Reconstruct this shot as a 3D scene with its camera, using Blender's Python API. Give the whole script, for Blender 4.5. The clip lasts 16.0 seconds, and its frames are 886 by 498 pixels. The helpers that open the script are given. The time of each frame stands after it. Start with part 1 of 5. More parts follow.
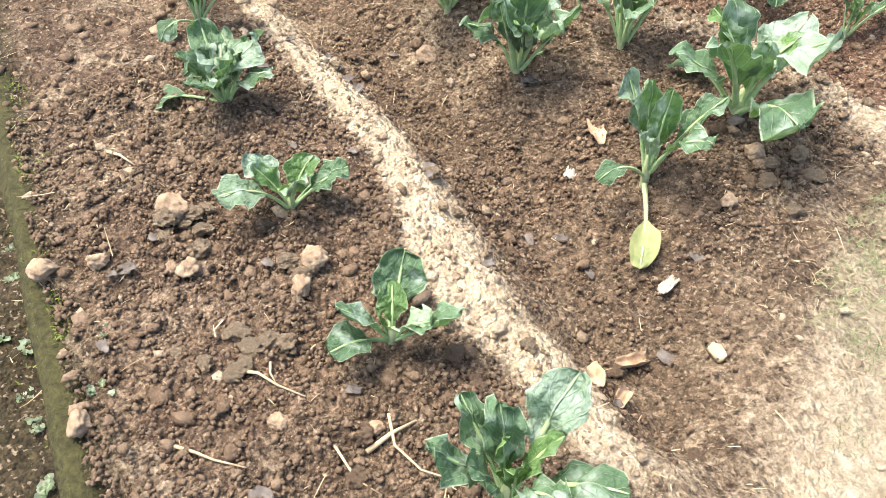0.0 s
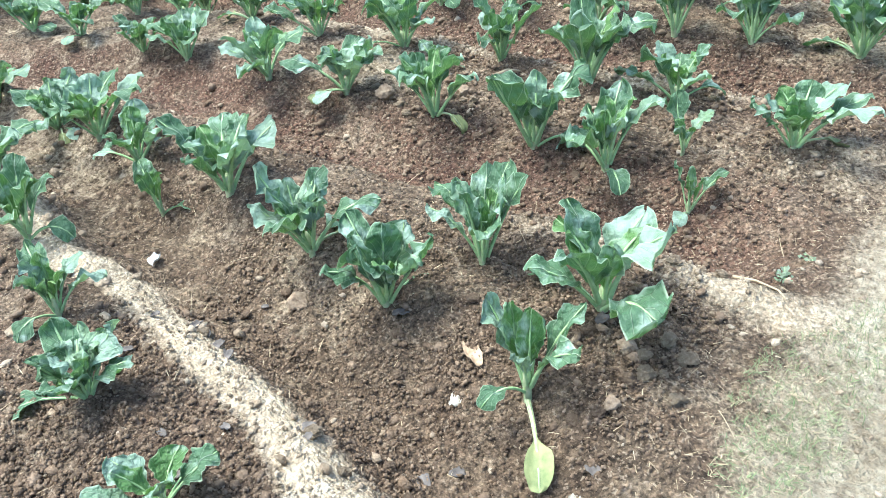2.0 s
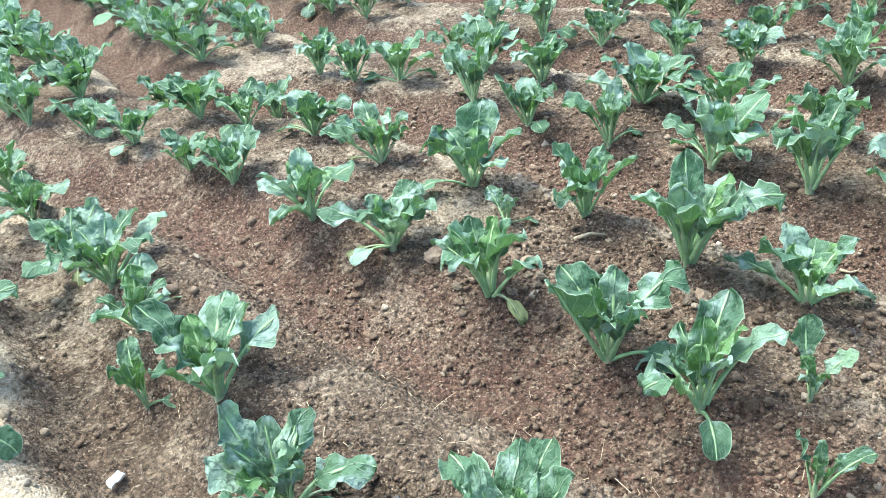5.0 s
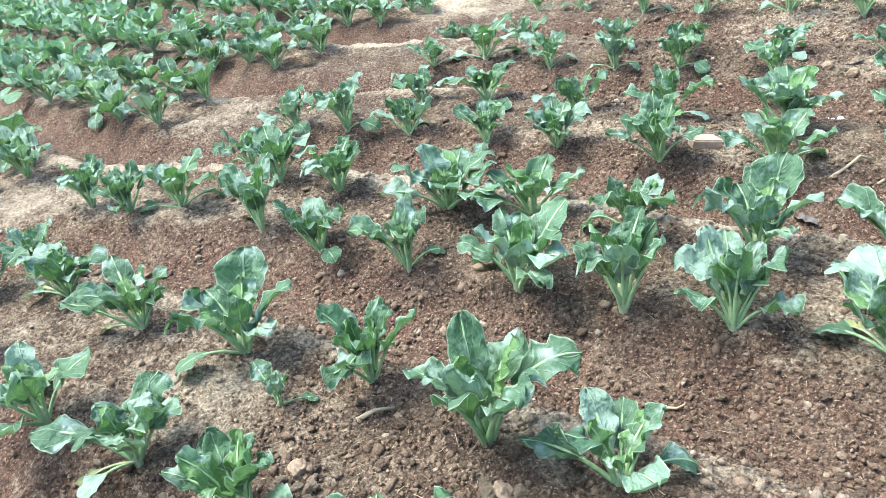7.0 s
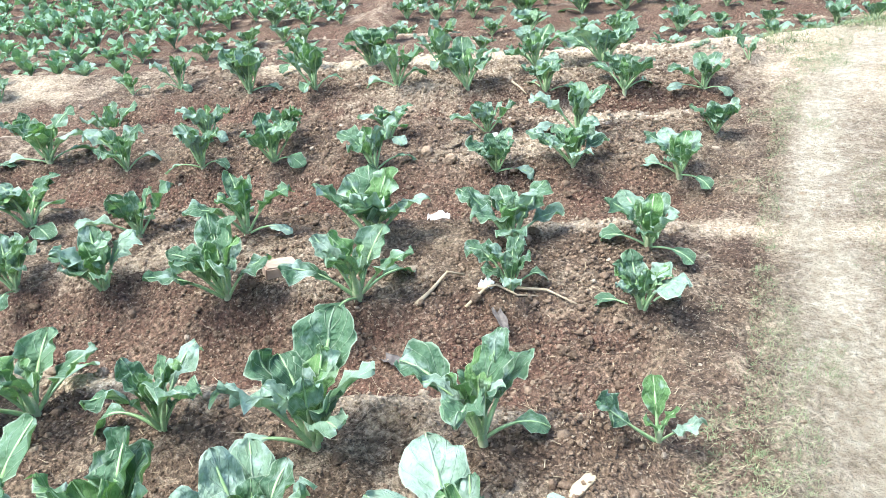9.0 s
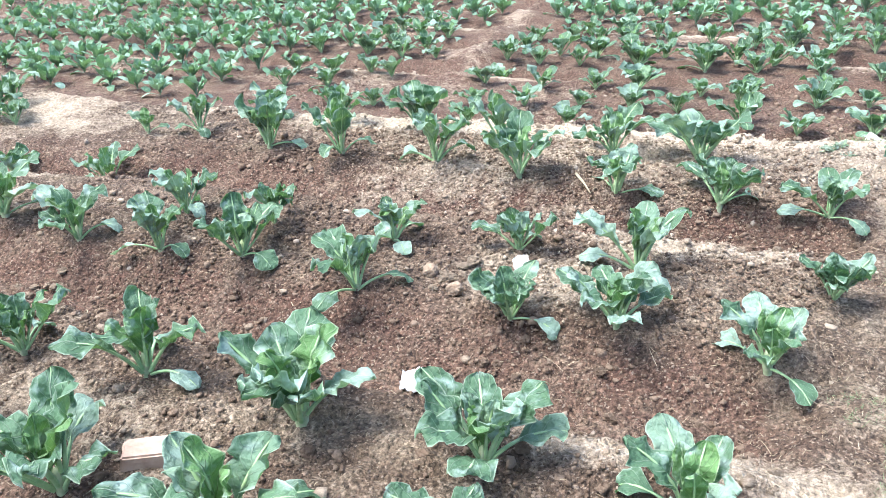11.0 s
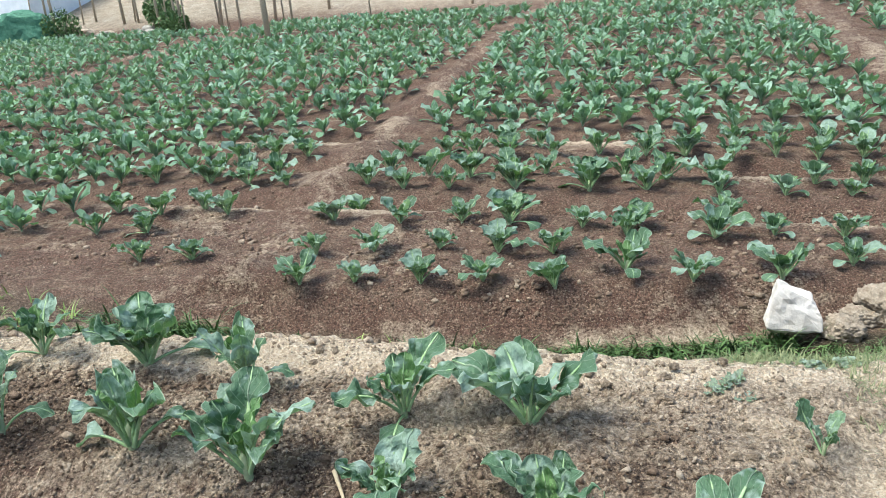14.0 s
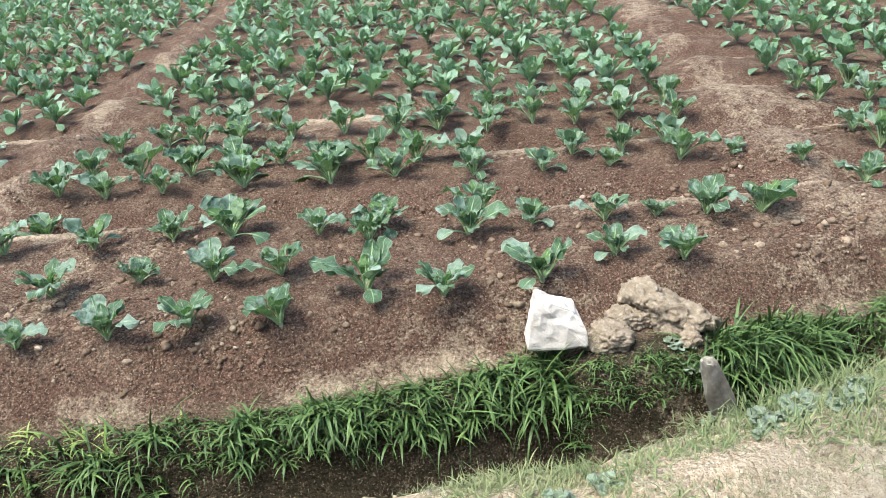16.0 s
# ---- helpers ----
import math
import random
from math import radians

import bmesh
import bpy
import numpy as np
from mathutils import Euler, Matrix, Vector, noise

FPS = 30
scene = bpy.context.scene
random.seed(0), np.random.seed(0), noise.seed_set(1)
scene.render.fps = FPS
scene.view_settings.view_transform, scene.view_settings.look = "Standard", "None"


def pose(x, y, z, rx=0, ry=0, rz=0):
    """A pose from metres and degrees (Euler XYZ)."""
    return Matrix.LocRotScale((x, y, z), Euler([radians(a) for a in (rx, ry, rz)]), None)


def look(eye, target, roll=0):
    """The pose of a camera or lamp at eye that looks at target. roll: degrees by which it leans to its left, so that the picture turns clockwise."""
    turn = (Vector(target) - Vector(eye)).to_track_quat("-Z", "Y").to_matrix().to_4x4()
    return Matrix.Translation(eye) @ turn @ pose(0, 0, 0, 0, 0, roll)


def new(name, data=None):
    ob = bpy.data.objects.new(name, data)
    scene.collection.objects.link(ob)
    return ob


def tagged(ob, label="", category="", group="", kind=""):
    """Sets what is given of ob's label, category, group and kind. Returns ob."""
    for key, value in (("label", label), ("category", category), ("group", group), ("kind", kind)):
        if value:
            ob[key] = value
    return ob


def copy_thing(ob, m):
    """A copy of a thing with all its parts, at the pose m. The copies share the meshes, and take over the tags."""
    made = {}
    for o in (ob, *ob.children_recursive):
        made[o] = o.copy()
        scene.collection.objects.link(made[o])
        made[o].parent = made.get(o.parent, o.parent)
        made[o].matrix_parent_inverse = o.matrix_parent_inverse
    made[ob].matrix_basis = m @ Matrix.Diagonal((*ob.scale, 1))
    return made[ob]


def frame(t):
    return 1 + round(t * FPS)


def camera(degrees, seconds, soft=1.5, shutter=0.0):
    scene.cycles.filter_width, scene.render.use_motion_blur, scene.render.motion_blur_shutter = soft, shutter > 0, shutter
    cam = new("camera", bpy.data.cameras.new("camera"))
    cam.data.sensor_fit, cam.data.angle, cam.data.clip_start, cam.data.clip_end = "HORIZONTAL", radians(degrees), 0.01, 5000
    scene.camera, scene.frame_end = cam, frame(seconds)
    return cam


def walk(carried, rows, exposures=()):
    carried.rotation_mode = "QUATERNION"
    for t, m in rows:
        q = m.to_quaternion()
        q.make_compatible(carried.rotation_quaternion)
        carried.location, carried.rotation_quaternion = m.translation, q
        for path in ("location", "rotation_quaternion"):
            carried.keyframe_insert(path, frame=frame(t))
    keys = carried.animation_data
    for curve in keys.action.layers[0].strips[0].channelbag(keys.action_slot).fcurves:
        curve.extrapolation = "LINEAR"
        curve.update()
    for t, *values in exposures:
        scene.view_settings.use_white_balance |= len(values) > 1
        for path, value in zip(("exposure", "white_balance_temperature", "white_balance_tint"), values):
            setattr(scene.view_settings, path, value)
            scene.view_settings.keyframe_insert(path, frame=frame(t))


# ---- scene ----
import itertools

cam = camera(58.3, 16.0, soft=0.6)
PATH = [
    (0, (0.006, 0.078, 1.197), (-0.814, 0.902, -0.044), 1.8),
    (0.5, (0.005, 0.130, 1.185), (-0.825, 0.915, -0.073), -1.1),
    (1, (0.017, 0.188, 1.233), (-0.819, 1.100, 0.067), -2.7),
    (1.5, (0.027, 0.211, 1.271), (-0.825, 1.233, 0.213), -4.0),
    (2, (0.031, 0.253, 1.291), (-0.831, 1.369, 0.342), -4.4),
    (2.5, (0.032, 0.297, 1.295), (-0.832, 1.456, 0.402), -4.1),
    (3, (0.034, 0.376, 1.293), (-0.842, 1.549, 0.427), -3.6),
    (3.5, (-0.011, 0.461, 1.295), (-0.915, 1.623, 0.447), -2.6),
    (3.7, (-0.057, 0.518, 1.288), (-0.983, 1.661, 0.435), -2.3),
    (5.8, (-0.403, 1.408, 1.473), (-1.520, 2.374, 0.632), -7.0),
    (6, (-0.419, 1.481, 1.484), (-1.504, 2.489, 0.651), -7.3),
    (6.5, (-0.411, 1.629, 1.496), (-1.422, 2.731, 0.688), -7.9),
    (7, (-0.371, 1.834, 1.479), (-1.295, 3.014, 0.676), -9.1),
    (7.5, (-0.320, 2.040, 1.470), (-1.120, 3.288, 0.638), -9.3),
    (8, (-0.255, 2.284, 1.438), (-0.869, 3.633, 0.606), -7.8),
    (8.5, (-0.215, 2.570, 1.415), (-0.652, 3.995, 0.598), -6.4),
    (8.7, (-0.190, 2.700, 1.411), (-0.579, 4.147, 0.609), -6.2),
    (10.8, (-0.022, 4.039, 1.349), (-0.564, 5.470, 0.608), -3.1),
    (11, (-0.018, 4.151, 1.369), (-0.635, 5.556, 0.637), -2.7),
    (11.5, (-0.059, 4.416, 1.385), (-0.813, 5.769, 0.686), -1.7),
    (12, (-0.113, 4.696, 1.456), (-0.940, 6.026, 0.796), -1.5),
    (12.5, (-0.063, 4.950, 1.492), (-0.917, 6.267, 0.839), -2.8),
    (13, (0.052, 5.313, 1.488), (-0.717, 6.688, 0.849), -4.0),
    (13.5, (0.100, 5.657, 1.488), (-0.520, 7.124, 0.893), -4.3),
    (14, (0.164, 6.012, 1.489), (-0.342, 7.522, 0.892), -4.6),
    (14.5, (0.243, 6.295, 1.477), (-0.217, 7.795, 0.824), -4.9),
    (15, (0.307, 6.603, 1.469), (-0.049, 8.118, 0.786), -4.7),
    (15.5, (0.352, 6.930, 1.438), (0.143, 8.469, 0.746), -4.5),
    (16, (0.467, 7.300, 1.442), (0.374, 8.836, 0.719), -5.1),
]
EXPOSURES = [(0.0, 2.08, 6900, 9), (1.0, 2.08, 6120, 4), (2.5, 2.06, 5600, -2), (4.0, 2.06, 5580, -2), (6.0, 2.08, 5660, 1), (8.5, 2.06, 5740, 3), (11.0, 2.10, 5640, 9), (11.5, 2.14, 5600, 8), (12.5, 2.24, 5580, 5), (13.0, 2.28, 5580, 3), (13.5, 2.02, 5680, 3), (14.0, 1.32, 5900, 3), (14.5, 1.44, 6010, 4), (15.0, 1.64, 6040, 5), (16.0, 1.50, 6180, 6)]
walk(cam, [(t, look(eye, target, roll)) for t, eye, target, roll in PATH], EXPOSURES)

# ---- world and sun: a bright, hazy sky with the sun high ----
SUN_EL, SUN_AZ = radians(66), radians(-112)  # azimuth from +y towards +x
world = bpy.data.worlds.new("sky")
world.use_nodes = True
scene.world = world
wn = world.node_tree
sky = wn.nodes.new("ShaderNodeTexSky")
sky.sky_type, sky.sun_disc = "NISHITA", False
sky.sun_elevation, sky.sun_rotation = SUN_EL, SUN_AZ
sky.air_density, sky.dust_density = 1.0, 4.0
wn.links.new(sky.outputs[0], wn.nodes["Background"].inputs[0])
wn.nodes["Background"].inputs[1].default_value = 0.126
sun = new("sun", bpy.data.lights.new("sun", "SUN"))
sun.data.energy, sun.data.angle, sun.data.color = 1.9, radians(34), (1.0, 0.94, 0.84)
sun.matrix_world = look((0, 0, 0), (-math.sin(SUN_AZ) * math.cos(SUN_EL), -math.cos(SUN_AZ) * math.cos(SUN_EL), -math.sin(SUN_EL)))


# ---- materials ----
class Nodes:
    """A short way to write node materials."""

    def __init__(self, name, rough=0.9, spec=0.3):
        self.mat = bpy.data.materials.new(name)
        self.mat.use_nodes = True
        self.t = self.mat.node_tree
        self.b = self.t.nodes["Principled BSDF"]
        self.b.inputs["Roughness"].default_value = rough
        self.b.inputs["Specular IOR Level"].default_value = spec

    def put(self, kind, **sets):
        n = self.t.nodes.new(kind)
        for k, v in sets.items():
            n.inputs[k.replace("_", " ")].default_value = v
        return n

    def link(self, a, b):
        self.t.links.new(a, b)

    def noise(self, scale, detail=4.0, rough=0.6, coords=None):
        n = self.put("ShaderNodeTexNoise", Scale=scale, Detail=detail, Roughness=rough)
        if coords:
            self.link(coords, n.inputs["Vector"])
        return n.outputs["Fac"]

    def attr(self, name):
        n = self.t.nodes.new("ShaderNodeAttribute")
        n.attribute_name = name
        return n.outputs["Fac"]

    def coords(self, which="Object"):
        return self.t.nodes.new("ShaderNodeTexCoord").outputs[which]

    def ramp(self, fac, *stops):
        n = self.t.nodes.new("ShaderNodeValToRGB")
        while len(n.color_ramp.elements) < len(stops):
            n.color_ramp.elements.new(0.5)
        for e, (p, c) in zip(n.color_ramp.elements, stops):
            e.position, e.color = p, (*(c if isinstance(c, tuple) else (c, c, c)), 1)
        self.link(fac, n.inputs[0])
        return n.outputs[0]

    def math(self, op, a, b=0.0):
        n = self.t.nodes.new("ShaderNodeMath")
        n.operation = op
        for i, v in enumerate((a, b)):
            if isinstance(v, (int, float)):
                n.inputs[i].default_value = v
            else:
                self.link(v, n.inputs[i])
        return n.outputs[0]

    def mix(self, fac, a, b, blend="MIX"):
        n = self.t.nodes.new("ShaderNodeMix")
        n.data_type, n.blend_type = "RGBA", blend
        for i, v in ((0, fac), (6, a), (7, b)):
            if isinstance(v, tuple):
                n.inputs[i].default_value = (*v, 1)
            elif isinstance(v, (int, float)):
                n.inputs[i].default_value = v
            else:
                self.link(v, n.inputs[i])
        return n.outputs[2]

    def base(self, colour):
        self.link(colour, self.b.inputs["Base Color"])

    def bump(self, height, strength=0.5, distance=0.01):
        n = self.put("ShaderNodeBump", Strength=strength, Distance=distance)
        self.link(height, n.inputs["Height"])
        self.link(n.outputs[0], self.b.inputs["Normal"])


def soil_material():
    n = Nodes("field_soil", 0.95, 0.2)
    co = n.coords()
    big, zone, mid = n.noise(0.8, 4, 0.6, co), n.noise(3.1, 5, 0.62, co), n.noise(9, 6, 0.66, co)
    fine, grit = n.noise(48, 6, 0.72, co), n.noise(190, 4, 0.7, co)
    # moist red-brown below, drier brown above, in uneven zones
    moist = n.math("ADD", n.math("MULTIPLY", zone, 0.55), n.math("MULTIPLY", mid, 0.45))
    earth = n.ramp(moist, (0.36, (0.084, 0.055, 0.036)), (0.50, (0.163, 0.116, 0.077)), (0.64, (0.315, 0.242, 0.165)))
    red = n.mix(n.ramp(big, (0.42, 0.0), (0.62, 0.5)), earth, (0.136, 0.084, 0.057))
    red = n.mix(n.math("MULTIPLY", n.attr("red"), n.ramp(mid, (0.3, 0.9), (0.7, 0.35))), red, (0.150, 0.080, 0.057))
    cells = n.t.nodes.new("ShaderNodeTexVoronoi")
    cells.inputs["Scale"].default_value = 130
    n.link(n.mix(0.12, co, n.put("ShaderNodeTexNoise", Scale=14.0).outputs["Color"]), cells.inputs["Vector"])
    cell = n.t.nodes.new("ShaderNodeSeparateColor")
    n.link(cells.outputs["Color"], cell.inputs[0])
    grain = n.math("ADD", n.math("MULTIPLY", fine, 0.68), n.math("ADD", n.math("MULTIPLY", grit, 0.20), n.math("MULTIPLY", cell.outputs[0], 0.12)))
    dark = n.mix(1.0, red, n.ramp(grain, (0.36, 0.24), (0.52, 1.0), (0.69, 2.1)), "MULTIPLY")
    # near-black for wet soil and for the ditch's shade, put into the colour
    dark = n.mix(n.math("MULTIPLY", n.attr("damp_shade"), n.ramp(mid, (0.3, 1.0), (0.7, 0.6))), dark, n.ramp(fine, (0.35, (0.018, 0.015, 0.008)), (0.65, (0.062, 0.055, 0.026))))
    tan = n.ramp(grain, (0.28, (0.36, 0.26, 0.165)), (0.50, (0.58, 0.465, 0.325)), (0.72, (0.86, 0.76, 0.59)))
    trod = n.ramp(n.math("ADD", n.math("MULTIPLY", n.noise(24, 6, 0.68, co), 0.6), n.math("MULTIPLY", zone, 0.4)), (0.34, (0.20, 0.158, 0.104)), (0.50, (0.365, 0.312, 0.225)), (0.64, (0.56, 0.505, 0.39)))
    uneven = n.math("ADD", n.math("MULTIPLY", mid, 0.55), n.math("MULTIPLY", fine, 0.45))
    dry = n.ramp(n.math("ADD", n.attr("dry"), n.math("MULTIPLY", n.math("SUBTRACT", uneven, 0.5), 1.7)), (0.25, 0.0), (0.85, 1.0))
    specks = n.ramp(n.noise(85, 2, 0.5, co), (0.60, 0.0), (0.67, 0.6))
    soil = n.mix(specks, n.mix(dry, dark, tan), (0.44, 0.345, 0.25))
    paths = n.math("ADD", n.attr("trodden"), n.math("MULTIPLY", n.math("SUBTRACT", uneven, 0.5), n.math("MULTIPLY", n.attr("trodden"), 1.6)))
    n.base(n.mix(n.ramp(paths, (0.1, 0.0), (0.8, 1.0)), soil, trod))
    lumps = n.t.nodes.new("ShaderNodeTexVoronoi")
    lumps.inputs["Scale"].default_value = 55
    n.link(co, lumps.inputs["Vector"])
    small = n.t.nodes.new("ShaderNodeTexVoronoi")
    small.inputs["Scale"].default_value = 125
    n.link(co, small.inputs["Vector"])
    both = n.math("ADD", lumps.outputs["Distance"], n.math("MULTIPLY", small.outputs["Distance"], 0.6))
    crumbs = n.math("MULTIPLY", n.math("SUBTRACT", 1.0, both), n.math("SUBTRACT", 1.0, n.math("MULTIPLY", n.attr("trodden"), 0.6)))
    rough = n.math("ADD", n.math("MULTIPLY", fine, 1.0), n.math("MULTIPLY", grit, 0.35))
    n.bump(n.math("ADD", n.math("ADD", rough, n.math("MULTIPLY", crumbs, 0.8)), n.math("MULTIPLY", mid, 1.0)), 1.0, 0.027)
    return n.mat


def clod_material(name, a, b, c, scale=60):
    n = Nodes(name, 0.95, 0.2)
    co = n.coords()
    isl = n.t.nodes.new("ShaderNodeNewGeometry").outputs["Random Per Island"]
    fine = n.noise(scale, 5, 0.65, co)
    n.base(n.mix(n.math("MULTIPLY", fine, 0.8), n.ramp(isl, (0.0, a), (0.6, b), (1.0, c)), n.ramp(fine, (0.35, a), (0.7, c))))
    n.bump(n.noise(140, 5, 0.7, co), 1.0, 0.012)
    return n.mat


def leaf_material(name, deep, light, vein, island=False):
    n = Nodes(name, 0.5, 0.32)
    uv = n.coords("UV")
    sep = n.t.nodes.new("ShaderNodeSeparateXYZ")
    n.link(uv, sep.inputs[0])
    across = n.math("ABSOLUTE", n.math("SUBTRACT", sep.outputs[0], 0.5))
    along = sep.outputs[1]
    # side veins rise from the midrib towards the tip
    phase = n.math("SUBTRACT", n.math("MULTIPLY", along, 40.0), n.math("MULTIPLY", across, 30.0))
    wig = n.math("MULTIPLY", n.noise(4, 2, 0.5, uv), 2.5)
    wave = n.math("SINE", n.math("ADD", phase, wig))
    side = n.ramp(wave, (0.93, 0.0), (0.998, 0.6))
    rib = n.ramp(across, (0.010, 1.0), (0.028, 0.0))
    net = n.t.nodes.new("ShaderNodeTexVoronoi")
    net.feature = "DISTANCE_TO_EDGE"
    net.inputs["Scale"].default_value = 20
    n.link(uv, net.inputs["Vector"])
    mesh_veins = n.ramp(net.outputs["Distance"], (0.01, 0.12), (0.05, 0.0))
    if island:
        rnd = n.t.nodes.new("ShaderNodeNewGeometry").outputs["Random Per Island"]
    else:
        rnd = n.t.nodes.new("ShaderNodeObjectInfo").outputs["Random"]
    own = n.coords()
    patch = n.noise(16, 3, 0.6, own)
    colour = n.mix(n.math("MULTIPLY", n.math("ADD", rnd, patch), 0.5), deep, light)
    veins = n.math("MAXIMUM", n.math("MAXIMUM", side, rib), mesh_veins)
    colour = n.mix(n.math("MULTIPLY", veins, 0.55), colour, vein)
    margin = n.ramp(n.math("ADD", across, n.math("MULTIPLY", n.noise(14, 2, 0.5, uv), 0.03)), (0.478, 0.0), (0.505, 0.6))
    colour = n.mix(margin, colour, vein)
    # waxy bloom in uneven patches, with the sky's pale sheen painted into it
    shifted = n.t.nodes.new("ShaderNodeVectorMath")
    n.link(own, shifted.inputs[0])
    n.link(rnd, shifted.inputs[1])
    bloom_sheen = n.ramp(n.noise(13, 3, 0.55, shifted.outputs[0]), (0.55, 0.0), (0.70, 0.62))
    bloom_sheen = n.math("MAXIMUM", bloom_sheen, n.math("MULTIPLY", n.ramp(rnd, (0.72, 0.0), (0.80, 0.6)), n.ramp(patch, (0.35, 0.3), (0.65, 1.0))))
    colour = n.mix(bloom_sheen, colour, (0.42, 0.52, 0.46))
    n.base(colour)
    crinkle = n.math("ADD", n.noise(48, 3, 0.55, own), n.math("MULTIPLY", n.noise(20, 2, 0.5, own), 1.2))
    n.bump(n.math("SUBTRACT", crinkle, n.math("MULTIPLY", veins, 0.35)), 0.9, 0.016)
    n.link(n.ramp(patch, (0.3, 0.42), (0.7, 0.68)), n.b.inputs["Roughness"])
    tr = n.t.nodes.new("ShaderNodeBsdfTranslucent")
    n.link(n.mix(0.5, colour, (0.20, 0.42, 0.06)), tr.inputs["Color"])
    both = n.t.nodes.new("ShaderNodeMixShader")
    both.inputs[0].default_value = 0.2
    n.link(n.b.outputs[0], both.inputs[1])
    n.link(tr.outputs[0], both.inputs[2])
    n.link(both.outputs[0], n.t.nodes["Material Output"].inputs["Surface"])
    return n.mat


def plain_material(name, a, b, scale=20, rough=0.8, bump=0.4, dist=0.004, island=False):
    n = Nodes(name, rough, 0.3)
    co = n.coords()
    f = n.noise(scale, 5, 0.65, co)
    c = n.ramp(f, (0.3, a), (0.7, b))
    if island:
        rnd = n.t.nodes.new("ShaderNodeNewGeometry").outputs["Random Per Island"]
        c = n.mix(0.55, c, n.ramp(rnd, (0.0, a), (1.0, b)))
    n.base(c)
    n.bump(f, bump, dist)
    return n.mat


SOIL = soil_material()
CLOD = clod_material("loose_soil", (0.115, 0.076, 0.050), (0.205, 0.142, 0.096), (0.34, 0.25, 0.175))
SOIL_LUMP = clod_material("soil_lump", (0.115, 0.076, 0.050), (0.205, 0.142, 0.096), (0.34, 0.25, 0.175), 3)
DRY_LUMP = clod_material("dry_lump", (0.18, 0.13, 0.085), (0.31, 0.235, 0.16), (0.50, 0.41, 0.30), 3)
EARTH = clod_material("crusted_earth", (0.17, 0.128, 0.088), (0.37, 0.305, 0.218), (0.64, 0.56, 0.44), 26)
DRY_CLOD = clod_material("dry_clod", (0.20, 0.145, 0.095), (0.34, 0.26, 0.18), (0.58, 0.48, 0.36))
LEAF = leaf_material("cabbage_leaf", (0.038, 0.088, 0.048), (0.138, 0.240, 0.126), (0.41, 0.49, 0.35))
HEART = leaf_material("heart_leaf", (0.065, 0.150, 0.048), (0.165, 0.285, 0.095), (0.40, 0.49, 0.29))
# paler greens than cabbage_leaf: the haze of distance is put into the colour
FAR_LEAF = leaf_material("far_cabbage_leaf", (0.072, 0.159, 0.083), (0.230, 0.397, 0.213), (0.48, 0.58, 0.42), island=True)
RIB = plain_material("leaf_rib", (0.20, 0.33, 0.13), (0.38, 0.50, 0.27), 30, 0.5)
STEM = plain_material("stem", (0.24, 0.30, 0.14), (0.40, 0.43, 0.27), 40, 0.6)
YELLOW = plain_material("yellowed_leaf", (0.11, 0.145, 0.055), (0.26, 0.27, 0.12), 22, 0.6)
STRAW = plain_material("straw", (0.23, 0.17, 0.10), (0.48, 0.40, 0.27), 25, 0.85, island=True)
HUSK = plain_material("dry_husk", (0.20, 0.13, 0.08), (0.46, 0.35, 0.24), 40, 0.9)
GRASS = plain_material("ditch_grass", (0.014, 0.044, 0.012), (0.150, 0.240, 0.075), 8, 0.5, 0.1, island=True)
TURF = plain_material("path_grass", (0.048, 0.095, 0.028), (0.29, 0.295, 0.165), 6, 0.7, 0.1, island=True)
LIP_GRASS = plain_material("lip_grass", (0.040, 0.088, 0.022), (0.28, 0.29, 0.145), 4, 0.6, 0.1, island=True)
YOUNG_GRASS = plain_material("young_grass", (0.085, 0.17, 0.030), (0.36, 0.44, 0.13), 5, 0.5, 0.1, island=True)
ROCK = plain_material("pale_rock", (0.42, 0.38, 0.32), (0.70, 0.66, 0.59), 9, 0.8, 0.8, 0.02)
PALE_CLOD = plain_material("pale_clod", (0.17, 0.115, 0.075), (0.36, 0.275, 0.19), 45, 0.95, 1.0, 0.008)
WOOD = plain_material("weathered_wood", (0.30, 0.24, 0.17), (0.50, 0.42, 0.31), 30, 0.85)
WHITE = plain_material("white_scrap", (0.70, 0.70, 0.68), (0.85, 0.85, 0.83), 15, 0.7)
MOSS = plain_material("moss", (0.020, 0.020, 0.008), (0.070, 0.066, 0.022), 60, 0.95, 1.0, 0.02)
GREY = plain_material("grey_concrete", (0.24, 0.22, 0.18), (0.42, 0.39, 0.33), 18, 0.9, 0.6, 0.01)
SHEET = plain_material("white_plastic_sheet", (0.62, 0.66, 0.68), (0.82, 0.84, 0.84), 2, 0.45, 0.3, 0.05)
MOSS_TUFT = plain_material("moss_tuft", (0.03, 0.055, 0.010), (0.16, 0.19, 0.04), 20, 0.8, 0.1, island=True)
BIT = plain_material("dry_leaf_scrap", (0.055, 0.046, 0.042), (0.15, 0.132, 0.120), 30, 0.75)
NET = plain_material("green_shade_net", (0.035, 0.125, 0.075), (0.11, 0.25, 0.16), 6, 0.8, 0.8, 0.05)
SLAB = plain_material("slab_stone", (0.15, 0.14, 0.10), (0.44, 0.41, 0.34), 12, 0.9, 0.7, 0.01)
BRICK = plain_material("fired_clay", (0.30, 0.20, 0.14), (0.46, 0.34, 0.26), 22, 0.9)


